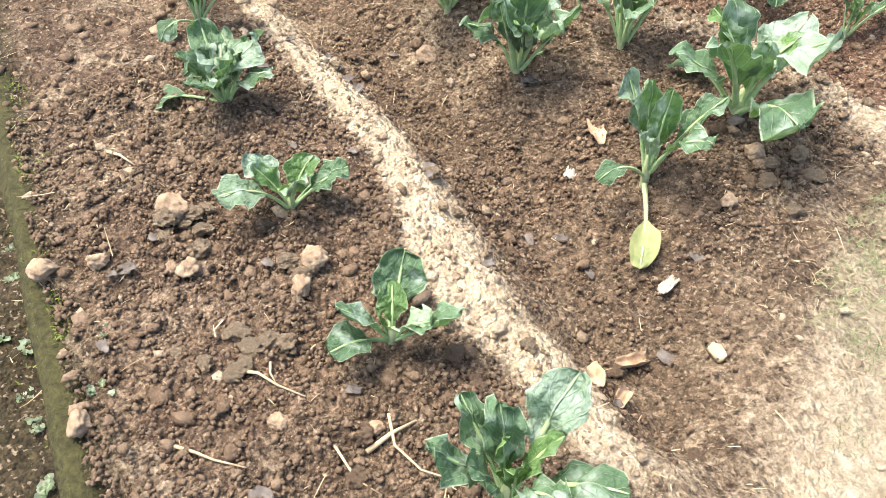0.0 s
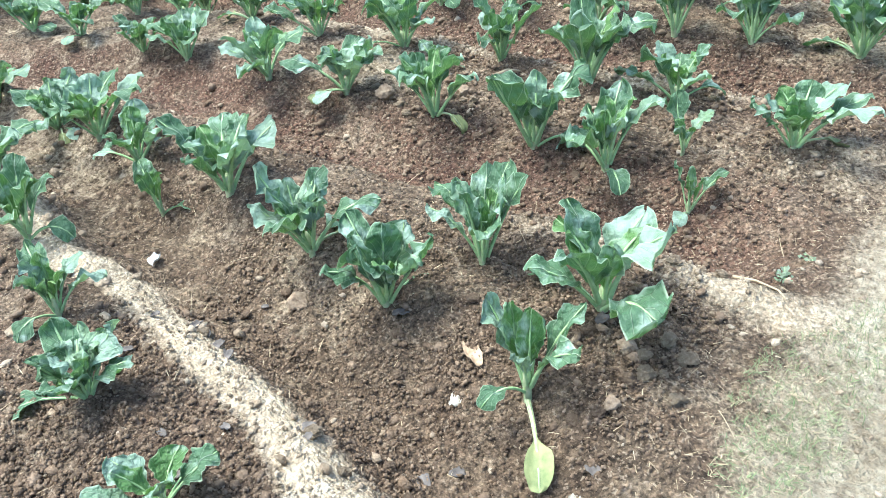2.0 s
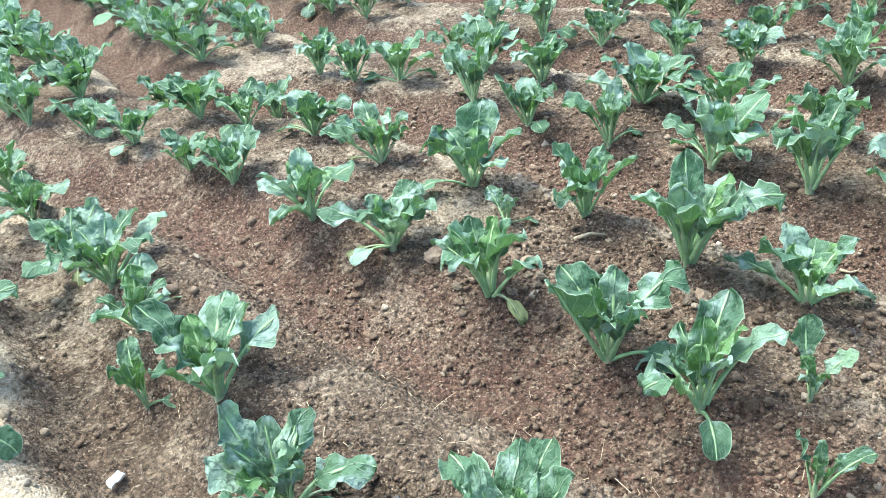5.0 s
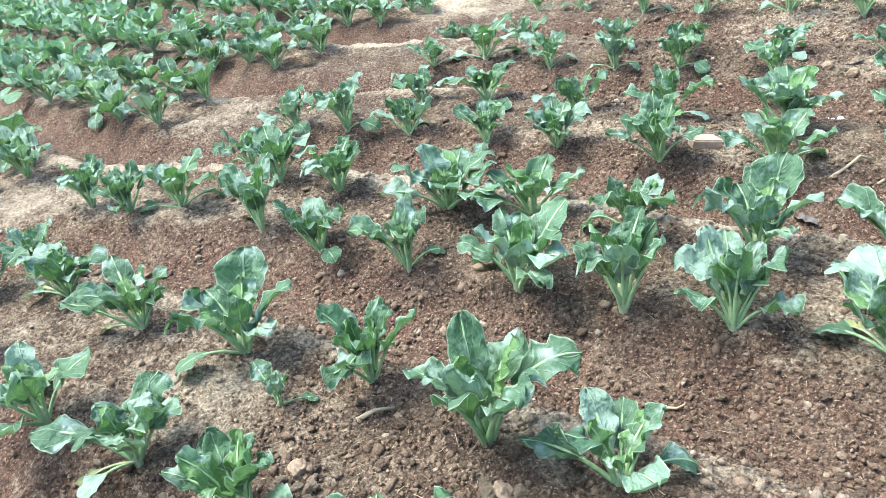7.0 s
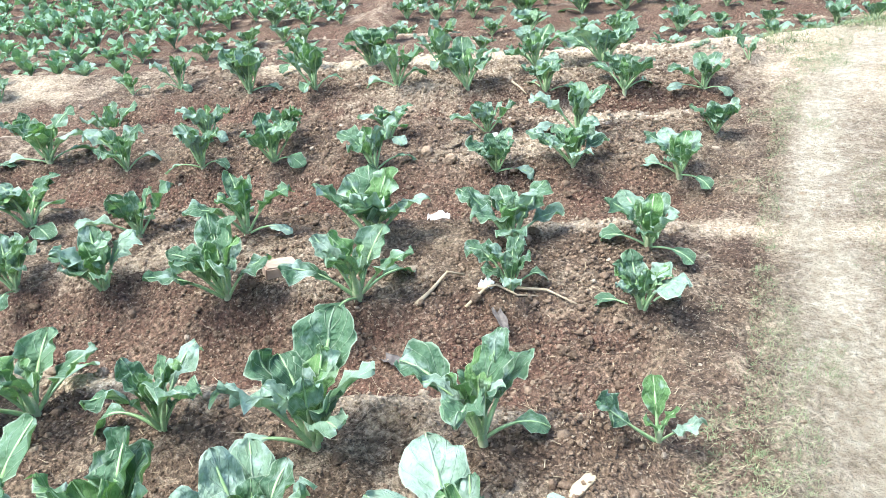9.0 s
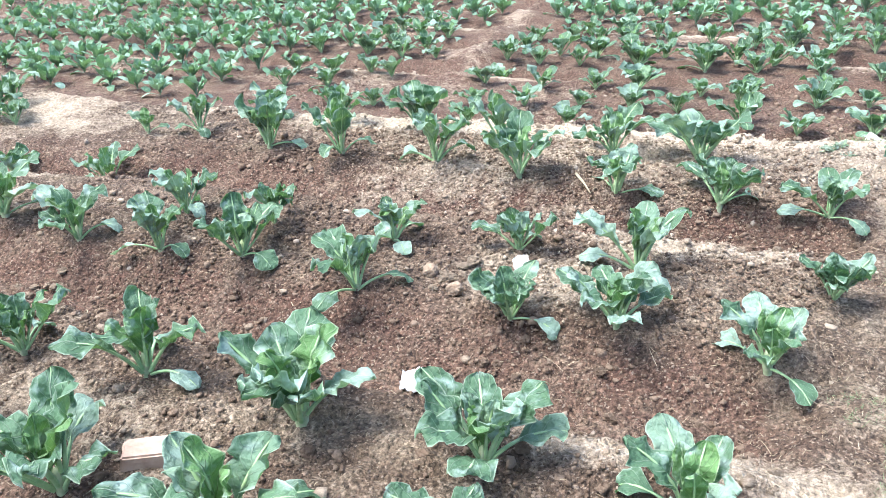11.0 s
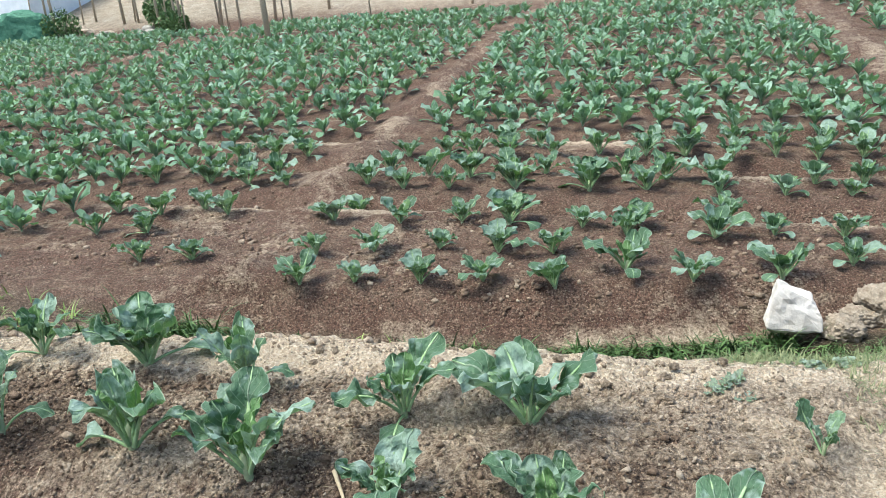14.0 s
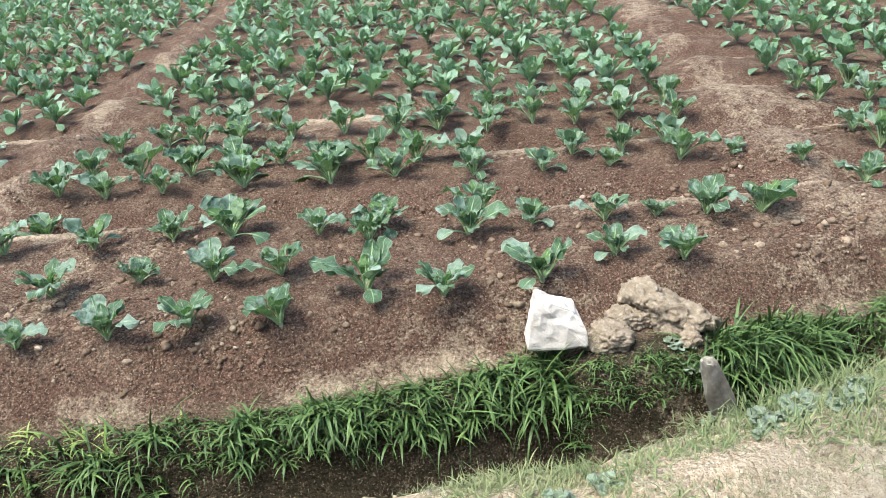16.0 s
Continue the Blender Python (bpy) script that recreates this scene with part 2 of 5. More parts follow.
# ---- helpers for meshes ----
def mesh_data(name, verts, faces, mats, smooth=False, slots=None, uvs=None):
    d = bpy.data.meshes.new(name)
    d.from_pydata([tuple(v) for v in verts], [], faces)
    for m in mats:
        d.materials.append(m)
    if slots is not None:
        d.polygons.foreach_set("material_index", slots)
    if uvs is not None:
        lay = d.uv_layers.new(name="UVMap")
        idx = np.empty(len(d.loops), int)
        d.loops.foreach_get("vertex_index", idx)
        lay.data.foreach_set("uv", np.asarray(uvs, float)[idx].ravel())
    if smooth:
        d.polygons.foreach_set("use_smooth", [True] * len(d.polygons))
    d.update()
    return d


def part(name, data, parent, m=None, label=""):
    ob = new(name, data)
    ob.parent = parent
    if m is not None:
        ob.matrix_basis = m
    return tagged(ob, label)


def empty(name, m=None):
    ob = new(name)
    ob.empty_display_size = 0.1
    if m is not None:
        ob.matrix_basis = m
    return ob


class Lattice:
    """Smooth value noise on a grid, for whole arrays at once."""

    def __init__(self, seed):
        self.v = np.random.RandomState(seed).rand(256, 256)

    def one(self, x, y):
        xi, yi = np.floor(x).astype(int), np.floor(y).astype(int)
        fx, fy = x - xi, y - yi
        fx, fy = fx * fx * (3 - 2 * fx), fy * fy * (3 - 2 * fy)
        a, b = xi % 256, yi % 256
        c, d = (a + 1) % 256, (b + 1) % 256
        v = self.v
        return (v[a, b] * (1 - fx) + v[c, b] * fx) * (1 - fy) + (v[a, d] * (1 - fx) + v[c, d] * fx) * fy - 0.5

    def fbm(self, x, y, scale, octaves=3):
        out, amp = 0, 1.0
        for k in range(octaves):
            out = out + amp * self.one(x * scale + 17.3 * k, y * scale + 5.1 * k)
            amp, scale = amp * 0.5, scale * 2.03
        return out


NA, NB, NC = Lattice(3), Lattice(5), Lattice(11)


def sstep(a, b, x):
    t = np.clip((x - a) / (b - a), 0, 1)
    return t * t * (3 - 2 * t)


# ---- the lie of the land ----
FURROWS = [(1.02, -0.20), (2.36, 0.01), (3.62, 0.0), (4.93, 0.0), (6.19, 0.0), (7.50, 0.0)]  # y at x = 0, slope
FAR_FURROWS = [13.05 + 1.3 * k for k in range(20)]
FAR_ROWS = [11.4, 11.93, 12.52, 13.56, 13.95] + [c + off for c in FAR_FURROWS[1:] for off in (0.42, 0.86)]


def furrow_bend(x):
    """The beds bend beyond the middle of the terrace."""
    return np.interp(x, [-14, -5.0, -3.4], [0.9, -0.42, 0.0])


def edge_x(y):
    """Where the beds end at the footpath."""
    return np.interp(y, [-3, 0.9, 1.6, 2.6, 4.2, 4.9, 6.3, 7.05, 8.0, 8.5, 9.2], [0.5, -0.02, -0.26, -0.2, -0.02, 0.05, 0.27, 0.41, 0.58, 0.8, 1.0])


def path_mid(y):
    return np.interp(y, [-3, 1.0, 2.5, 4.5, 6.3, 7.5, 8.4, 9.5, 12], [0.8, 0.35, 0.28, 0.45, 0.58, 0.85, 1.25, 1.95, 4.0])


def near_lip(x):
    return np.interp(x, [-40, -17, -9, -6.85, -5.7, -4.25, -2.4, -1.5, 0.1, 0.7, 1.24, 1.81, 3, 8, 40], [20, 13, 9.9, 9.2, 8.95, 8.82, 8.95, 9.06, 9.10, 9.18, 9.4, 9.64, 10.1, 12, 22])


def far_foot(x):
    return np.interp(x, [-40, -17, -9, -5, -2.9, -1.65, -0.5, 0.57, 1.4, 2.0, 3, 8, 40], [20.6, 13.2, 10.9, 10.6, 10.73, 10.85, 11.0, 11.27, 11.4, 11.42, 11.75, 13.5, 24])


STRIPS = [([11, 14.5, 20, 30], [-3.3, -3.65, -4.15, -5.0], 0.3), ([11, 13.4, 20.5, 30], [3.0, 2.95, 3.0, 3.1], 0.42), ([11, 16.5, 19.6, 30], [-13.1, -13.3, -13.5, -15.2], 0.4)]


def far_end(x):
    """Where the lower field ends and the bare slope begins."""
    return np.interp(x, [-40, -24, -19.5, -17, 0], [31.6, 31.8, 32.3, 34.2, 34.9])


def land(x, y, detail=True):
    """Height of the ground, and how dry and how trodden it is."""
    x, y = np.asarray(x, float), np.asarray(y, float)
    n1, n2 = NA.fbm(x, y, 1.3), NB.fbm(x, y, 7.0)
    # near terrace: raised beds across the footpath
    yy = y + 0.10 * NA.fbm(x, y, 0.9, 2)
    d = np.full(x.shape, 9.0)
    past = np.zeros(x.shape)
    for k, (c, s) in enumerate(FURROWS):
        off = yy - (c + s * x + (furrow_bend(x) if k else 0))
        past = np.where(np.abs(off) < d, off, past)
        d = np.minimum(d, np.abs(off))
    bed = -0.245 + 0.155 * np.where(past < 0, sstep(0.03, 0.24, d), sstep(0.05, 0.42, d))
    shoulder = np.exp(-((past + 0.22 + 0.12 * NB.fbm(x, y, 2.5, 2)) / np.where(y < 1.6, 0.065, 0.11)) ** 2)
    first = np.where(y < 1.6, 1.6, 1.0)
    dry = shoulder * first * np.where(y < 1.6, np.clip(0.8 + 1.4 * NC.fbm(x, y, 1.4, 3), 0.2, 1.0), np.clip(0.42 + 1.6 * NC.fbm(x, y, 1.3, 3), 0, 0.72)) + (0.20 * sstep(0.3, 0.5, d) + 0.6 * np.clip(n1 + 0.02, 0, 1) * sstep(0.15, 0.4, d)) * (1 - 0.75 * sstep(-0.55, -1.0, x) * (y < 1.6))
    # bare dry bed ends between the two blocks, and a pale corner by the ditch
    cross = np.exp(-((x + 4.75) / 0.42) ** 2) * (y > 3.3) * sstep(0.12, 0.34, d)
    corner = np.exp(-((x + 4.75) / 0.75) ** 4 - ((y - 8.3 + 0.2 * (x + 4.75)) / 0.48) ** 4)
    dry = np.maximum(np.maximum(dry, (0.28 + 0.7 * n1) * cross), corner * (0.7 + 0.9 * n1))
    inpath = sstep(-0.32, 0.02, x - edge_x(y))
    z = bed * (1 - inpath) + (-0.125 + 0.02 * n1) * inpath
    off_mid = x - path_mid(y) + 0.12 * n1
    brown = np.interp(y, [0, 3, 4.3], [-0.12, -0.06, 0.06])
    worn = sstep(brown, brown + 0.28, x - edge_x(y)) * np.clip(0.42 + 0.28 * (y < 3.8) + 0.42 * np.exp(-((off_mid / 0.13) ** 2)) - 0.2 * sstep(0.3, 0.6, off_mid), 0, 1)
    # mossy kerb and the lower ground outside it
    out = (0.155 - 0.31 * (x + 1.05)) - y
    z = z - 0.16 * sstep(0.0, 0.05, out)
    dry, worn = np.maximum(dry, (0.24 + 0.26 * (y < 3.2)) * sstep(-0.08, 0.10, x - edge_x(y)) + 0.20 * sstep(1.45, 1.1, y + 0.2 * x) * (1 + 1.6 * n1) + 0.2 * sstep(-1.3, -1.9, x) * sstep(1.4, 1.8, y) * sstep(3.1, 2.5, y) + sstep(6.9, 7.9, y) * (0.38 + 0.6 * n1) * sstep(-3.6, -2.2, x)) * (out < 0), worn * (out < 0)
    # the ground turns dark from the kerb outwards
    damp_shade = sstep(-0.09, -0.02, out)
    # lip of the terrace: dry shoulder, then the drop into the ditch
    lip = near_lip(x) - y
    zl = -0.085 - 0.10 * sstep(0.32, 0.0, lip)
    top = sstep(0.72, 0.34, lip + 0.3 * n1)
    z = z * (1 - top) + zl * top
    dry = np.maximum(dry, 1.0 * top * sstep(-4.0, -2.2, x))
    worn = worn * (1 - 0.8 * top * (x < 1.0))
    bottom = np.interp(x, [-5, -3.2, -1.2], [-0.85, -1.1, -1.72]) + 0.03 * n2
    # far side: bottom, grassy bank, pale ledge, bank of the far field
    v = y - far_foot(x)
    bulge = sstep(0.85, 1.05, x) * sstep(1.85, 1.65, x)
    field = -0.87 + 0.02 * np.clip(y - 11.3, 0, 9)
    df = np.full(x.shape, 9.0)
    yf = y + 0.2 * NA.fbm(x, y, 0.35, 2) + 0.05 * np.sin(x * 0.8)
    fpast = np.zeros(x.shape)
    for c in FAR_FURROWS:
        fpast = np.where(np.abs(yf - c) < df, yf - c, fpast)
        df = np.minimum(df, np.abs(yf - c))
    inside = (y > 11.5) * (y < far_end(x))
    field = field - 0.17 * (1 - np.where(fpast < 0, sstep(0.03, 0.2, df), sstep(0.03, 0.42, df))) * inside
    fdry = 0.12 * sstep(0.25, 0.45, df) + 0.55 * np.clip(n1, 0, 1) + inside * np.exp(-((fpast + 0.22) / 0.11) ** 2) * np.clip(0.36 + 1.5 * NC.fbm(x, y, 1.1, 3), 0.05, 0.6)
    ftrod = np.zeros(x.shape)
    for ys, xs, w in STRIPS:
        off = x - np.interp(y, ys, xs)
        k = np.exp(-((off / w) ** 2)) * (v > 0.3)
        field = field * (1 - k) + k * (-0.84 + 0.02 * np.clip(y - 11.3, 0, 9) + 0.07 * np.cos((y - 13.7) * 4.833) + 0.12 * NB.fbm(x, y, 1.4, 3) + 0.08 * np.abs(NC.fbm(x, y, 4.0, 2)))
        fdry = np.maximum(fdry, k * (0.34 + 0.35 * n1))
        ftrod = np.maximum(ftrod, 0.12 * k)
    rise = np.clip(y - far_end(x) - 0.6, 0, None)
    field = field + np.minimum(rise * 0.22, 3.0)
    fdry = np.maximum(fdry, sstep(0, 1.5, rise) * 0.3)
    ftrod = np.maximum(ftrod, 0.62 * sstep(0, 2, rise))
    ledge_z = np.maximum(-1.16, bottom) + 0.08 * bulge
    bank = bottom + (ledge_z - bottom) * sstep(-0.52, -0.13, v + 0.14 * bulge) + (field - ledge_z) * sstep(-0.04, 0.44, v + 0.1 * NA.fbm(x, y, 1.5, 2))
    ledge = np.exp(-((v + 0.02) / 0.10) ** 2)
    fdry = np.maximum(fdry, 0.38 * np.exp(-((v - 0.03) / 0.16) ** 2) * sstep(-3.4, -2.4, x) * (0.7 + 1.4 * NC.fbm(x, y, 1.8, 2)))
    drop = sstep(0.02, -0.10, lip)
    z = z * (1 - drop) + bottom * drop
    beyond = sstep(-0.85, -0.8, v)
    z = z * (1 - beyond) + bank * beyond
    dry = np.where(lip < 0.0, 0.05, dry)
    dry = dry * (1 - beyond) + fdry * beyond
    worn = worn * (lip > 0) * (1 - beyond) + ftrod * beyond
    if detail:
        rough = (1 - 0.75 * worn) * (1 - 0.7 * drop) * (1 - 0.6 * sstep(-0.7, -0.5, v) * sstep(0.5, 0.4, v))
        rough = rough * (1 + 1.4 * sstep(0.4, 0.8, v) * sstep(24, 18, y))
        z = z + rough * (0.030 * NA.fbm(x, y, 6.0, 2) + 0.030 * np.abs(NB.fbm(x, y, 16.0, 2)) + 0.026 * NC.fbm(x, y, 34.0, 2))
    if detail is None:
        damp_shade = np.maximum(damp_shade, 0.9 * np.exp(-(((x + 0.38 + 0.3 * n1) / 0.13) ** 2) - ((y - 2.2 - 0.2 * n1) / 0.07) ** 2))  # a wet patch
        # wet ditch bottom, darkened further to paint in its deep shade
        damp_shade = np.maximum(damp_shade, sstep(0.0, -0.08, lip) * sstep(-0.06, -0.14, v) * sstep(-4.0, -2.0, x))
        return damp_shade, np.where(v > 0.05, 0.75, 0.8 * np.where(past > 0, sstep(0.5, 0.2, d), sstep(0.16, 0.04, d)) * (y > 2.0) * (1 - inpath))
    return z, np.clip(dry, 0, 1), np.clip(worn, 0, 1)


def spans(*runs):
    """Grid lines: runs of (start, end, step)."""
    out = [np.arange(a, b, s) for a, b, s in runs]
    return np.unique(np.round(np.concatenate(out + [[runs[-1][1]]]), 4))


def build_ground():
    xs = spans((-400, -60, 40), (-60, -24, 3), (-24, -14, 0.25), (-14, -5.5, 0.09), (-5.5, -3.2, 0.045), (-3.2, 1.6, 0.033), (1.6, 4.0, 0.06), (4.0, 12, 0.2), (12, 60, 4), (60, 400, 40))
    ys = spans((-400, -20, 40), (-20, -1, 1), (-1, 0.3, 0.06), (0.3, 9.0, 0.033), (9.0, 11.6, 0.035), (11.6, 16, 0.06), (16, 33, 0.14), (33, 60, 1), (60, 400, 40))
    gx, gy = np.meshgrid(xs, ys)
    z, dry, worn = land(gx, gy)
    n, m = len(xs), len(ys)
    d = bpy.data.meshes.new("ground")
    d.vertices.add(n * m)
    d.vertices.foreach_set("co", np.stack([gx, gy, z], -1).astype(np.float32).ravel())
    i = (np.arange(m - 1)[:, None] * n + np.arange(n - 1)[None, :]).ravel()
    quads = np.stack([i, i + 1, i + n + 1, i + n], -1)
    d.loops.add(quads.size)
    d.loops.foreach_set("vertex_index", quads.ravel().astype(np.int32))
    d.polygons.add(len(quads))
    d.polygons.foreach_set("loop_start", np.arange(0, quads.size, 4, dtype=np.int32))
    d.polygons.foreach_set("use_smooth", np.ones(len(quads), bool))
    for name, val in (("dry", dry), ("trodden", worn), ("damp_shade", land(gx, gy, None)[0]), ("red", land(gx, gy, None)[1])):
        a = d.attributes.new(name, "FLOAT", "POINT")
        a.data.foreach_set("value", val.astype(np.float32).ravel())
    d.materials.append(SOIL)
    d.update(calc_edges=True)
    return tagged(new("ground", d), "brown clumpy field soil with raised beds and furrows", "ground", kind="structure")


build_ground()


def height(x, y):
    return float(land(np.array([x]), np.array([y]), False)[0][0])


# ---- cabbage plants ----
def leaf_arrays(rnd, length, width, pet, rise, droop, ruffle, nv, nu, rib=True):
    """One leaf with a rounded blade on its stalk: it grows from the origin along +x and bends from the angle rise to droop (degrees)."""
    verts, uvs, faces, slots = [], [], [], []
    x = z = 0.0
    ph, ph2, fr = rnd.uniform(0, 6.3), rnd.uniform(0, 6.3), rnd.uniform(2.6, 4.4)
    twist, cup, tip = rnd.uniform(-0.4, 0.4), rnd.uniform(0.1, 0.8), rnd.uniform(-0.5, 0.4)
    side_bend = rnd.uniform(-0.10, 0.10) * length
    shape = rnd.uniform(0.95, 1.25)
    steps = [1 - (1 - i / nv) ** 1.35 for i in range(nv + 1)]
    spine = []
    for i, v in enumerate(steps):
        a = radians(rise + (droop - rise) * v**1.8)
        if i:
            x += math.cos(a) * length * (v - steps[i - 1])
            z += math.sin(a) * length * (v - steps[i - 1])
        spine.append((x, z, a))
    for i, (x, z, a) in enumerate(spine):
        v = steps[i]
        s = max(0.0, (v - pet) / (1 - pet))
        q = s**shape
        w = 0.004 + width * max(0.0, q * (1 - q)) ** 0.5 * min(1.0, 0.35 + 1.6 * s)
        on = min(1, s * 3)
        nrm = (-math.sin(a), math.cos(a))
        for j in range(nu + 1):
            u = 2 * j / nu - 1
            e = abs(u)
            p = ph if u > 0 else ph2
            frill = 0.75 * math.sin(6.283 * fr * v + p + 0.8 * e) * e**2 + 0.45 * math.sin(6.283 * fr * 1.9 * v + 2 * p) * e**3
            fold = cup * (1 - s) + tip * s
            lift = fold * e**1.3 * w + ruffle * frill * on + twist * u * w * v
            lift += 0.7 * ruffle * math.sin(11 * v + 4 * u + ph) * math.sin(5 * u - 8 * v + ph2) * on
            wide = u * w * (1 + e**3 * (0.05 * math.sin(v * 15 + p) + 0.035 * math.sin(v * 29 + 2 * p)))
            fwd = 0.25 * ruffle * math.cos(17 * v + 5 * u + ph2) * e * e * on
            verts.append((x + nrm[0] * lift + fwd * math.cos(a), wide + side_bend * v * v, z + nrm[1] * lift + fwd * math.sin(a)))
            uvs.append((0.5 + 0.5 * u, v))
    for i in range(nv):
        for j in range(nu):
            k = i * (nu + 1) + j
            faces.append((k, k + 1, k + nu + 2, k + nu + 1))
            slots.append(0)
    if rib:
        base = len(verts)
        for i, (x, z, a) in enumerate(spine):
            r = 0.0075 * (1 - i / nv) * length / 0.3 + 0.0010
            nx, nz = -math.sin(a), math.cos(a)
            for (dy, dn) in ((-1, 0.25), (1, 0.25), (0.6, -1.1), (-0.6, -1.1)):
                verts.append((x + nx * dn * r, dy * r + side_bend * steps[i] ** 2, z + nz * dn * r))
                uvs.append((0.5, i / nv))
        for i in range(nv):
            for j in range(4):
                p, q = base + 4 * i + j, base + 4 * i + (j + 1) % 4
                faces.append((p, q, q + 4, p + 4))
                slots.append(1)
    return verts, faces, slots, uvs


def leaf_specs(rnd, count):
    """Leaves from the outer, lower ones to the small upright heart: azimuth, height, length, width, stalk, rise, droop, frill."""
    out = []
    az, low = rnd.uniform(0, 6.3), rnd.choice((0, 1, 1, 2))
    flat = 7 if 7 <= count < 9 else 0  # low rosettes
    for k in range(count):
        f = k / (count - 1)
        az += 2.4 + rnd.uniform(-0.5, 0.5)
        if k < low:  # an old leaf that hangs to the soil
            length = rnd.uniform(0.20, 0.27)
            out.append((az, 0.012, length, length * rnd.uniform(0.34, 0.44), 0.48, rnd.uniform(24, 46), rnd.uniform(-70, -35), 0.007))
            continue
        length = (0.335 - 0.13 * f) * rnd.uniform(0.75, 1.15)
        width = length * rnd.uniform(0.30, 0.45) * (1 - 0.1 * f) * (1.35 if flat else 1.0)
        rise = 60 + 24 * f + rnd.uniform(-13, 8) - flat
        droop = 26 + 46 * f + rnd.uniform(-44, 30) - flat
        out.append((az, 0.012 + 0.04 * f, length, width, 0.44 - 0.26 * f, rise, droop, rnd.uniform(0.014, 0.027) * length / 0.3))
    return out


def stem_data():
    v, f = [], []
    for i, (r, z) in enumerate(((0.017, -0.05), (0.015, 0.0), (0.017, 0.03), (0.012, 0.075), (0.004, 0.09))):
        for j in range(7):
            a = 6.2832 * j / 7
            v.append((r * math.cos(a) + 0.002 * i, r * math.sin(a), z))
    for i in range(4):
        for j in range(7):
            f.append((7 * i + j, 7 * i + (j + 1) % 7, 7 * i + 7 + (j + 1) % 7, 7 * i + 7 + j))
    f.append(tuple(28 + j for j in range(7)))
    return mesh_data("stem", v, f, [STEM], True)


STEM_DATA = stem_data()


def cabbage_plant(seed, count, nv, nu, fallen=False):
    rnd = random.Random(seed)
    base = empty("cabbage_plant")
    part("stem", STEM_DATA, base)
    for k, (az, z, length, width, pet, rise, droop, ruf) in enumerate(leaf_specs(rnd, count)):
        v, f, s, u = leaf_arrays(rnd, length, width, pet, rise, droop, ruf, nv, nu)
        part("leaf", mesh_data("leaf", v, f, [HEART if k >= count - 3 else LEAF, RIB], True, s, u), base, Matrix.Translation((0.012 * math.cos(az), 0.012 * math.sin(az), z)) @ Matrix.Rotation(az, 4, "Z"))
    if fallen:
        v, f, s, u = leaf_arrays(rnd, 0.215, 0.046, 0.55, 30, -75, 0.012, nv, 8)
        part("wilted_leaf", mesh_data("wilted_leaf", v, f, [YELLOW, STEM], True, s, u), base, Matrix.Translation((0.01, 0, 0.01)) @ Matrix.Rotation(rnd.uniform(3.6, 5.4), 4, "Z"), "wilted yellow lower leaf")
    return base


NEAR_KINDS = [(k, (11, 12, 10, 13, 10, 12)[k % 6], k in (4, 9)) for k in range(1, 19)]
SLIM_KINDS = [(25, 5, False), (26, 6, False), (27, 6, False)]
SMALL_KINDS = [(21, 8, False), (22, 7, False), (23, 8, False), (24, 8, False)]
PLANTS = {}


def own_size(plant):
    """Spread and height of a plant as built."""
    pts = [c.matrix_basis @ v.co for c in plant.children for v in c.data.vertices]
    xs, ys, zs = zip(*pts)
    return (max(xs) - min(xs) + max(ys) - min(ys)) / 2, max(zs)


def set_plant(kinds, pick, x, y, spread, high, label, group, nv=19, nu=8):
    """Plant one of this spread and height, built the first time that its kind is wanted and copied after that."""
    seed, count, wilted = kinds[pick % len(kinds)]
    rnd = random.Random(int(x * 913 + y * 7919))
    m = Matrix.Translation((x, y, height(x, y) + 0.004)) @ Matrix.Rotation(rnd.uniform(0, 6.28), 4, "Z") @ Matrix.Rotation(rnd.uniform(-0.1, 0.1), 4, "X")
    key = (seed, nv)
    if key not in PLANTS:
        ob = cabbage_plant(seed, count, nv, nu, wilted)
        PLANTS[key] = ob, own_size(ob)
        ob.matrix_basis = m
    else:
        ob = copy_thing(PLANTS[key][0], m)
    wide, tall = PLANTS[key][1]
    size = spread / wide
    ob.scale = (size, size, min(1.3, max(0.72, high / tall / size)) * size)
    if wilted:
        label = "crinkled cabbage plant with a wilted yellow lower leaf"
    return tagged(ob, label, "cabbage", group)


BIG_LABEL = "blue-green crinkled cabbage plant on a raised soil bed"
SMALL_LABEL = "small young cabbage plant in dry crumbly soil"
count = 0


def plant_row(spots, group="cabbages of the near beds"):
    """Plants of one row: (x, y, spread, height)."""
    global count
    for x, y, spread, high in spots:
        count += 1
        up = high - (0.25 if y < 1.2 else 0.08) * spread
        if spread < 0.26:
            set_plant(SMALL_KINDS if y < 1.2 else SLIM_KINDS, count, x, y, spread, up, SMALL_LABEL, group)
        else:
            set_plant(NEAR_KINDS, count * 5 + count // 6, x, y, spread * (0.88 if y < 1.3 else 1.03), up, BIG_LABEL, group)


plant_row([(-0.34, 0.60, 0.33, 0.32), (-0.73, 0.68, 0.255, 0.22), (-1.17, 0.76, 0.25, 0.22), (-1.61, 0.87, 0.34, 0.28), (-1.99, 1.03, 0.31, 0.29), (-2.46, 1.22, 0.36, 0.35), (-2.89, 1.34, 0.36, 0.32), (-3.4, 1.49, 0.36, 0.32), (-3.9, 1.62, 0.36, 0.3)])
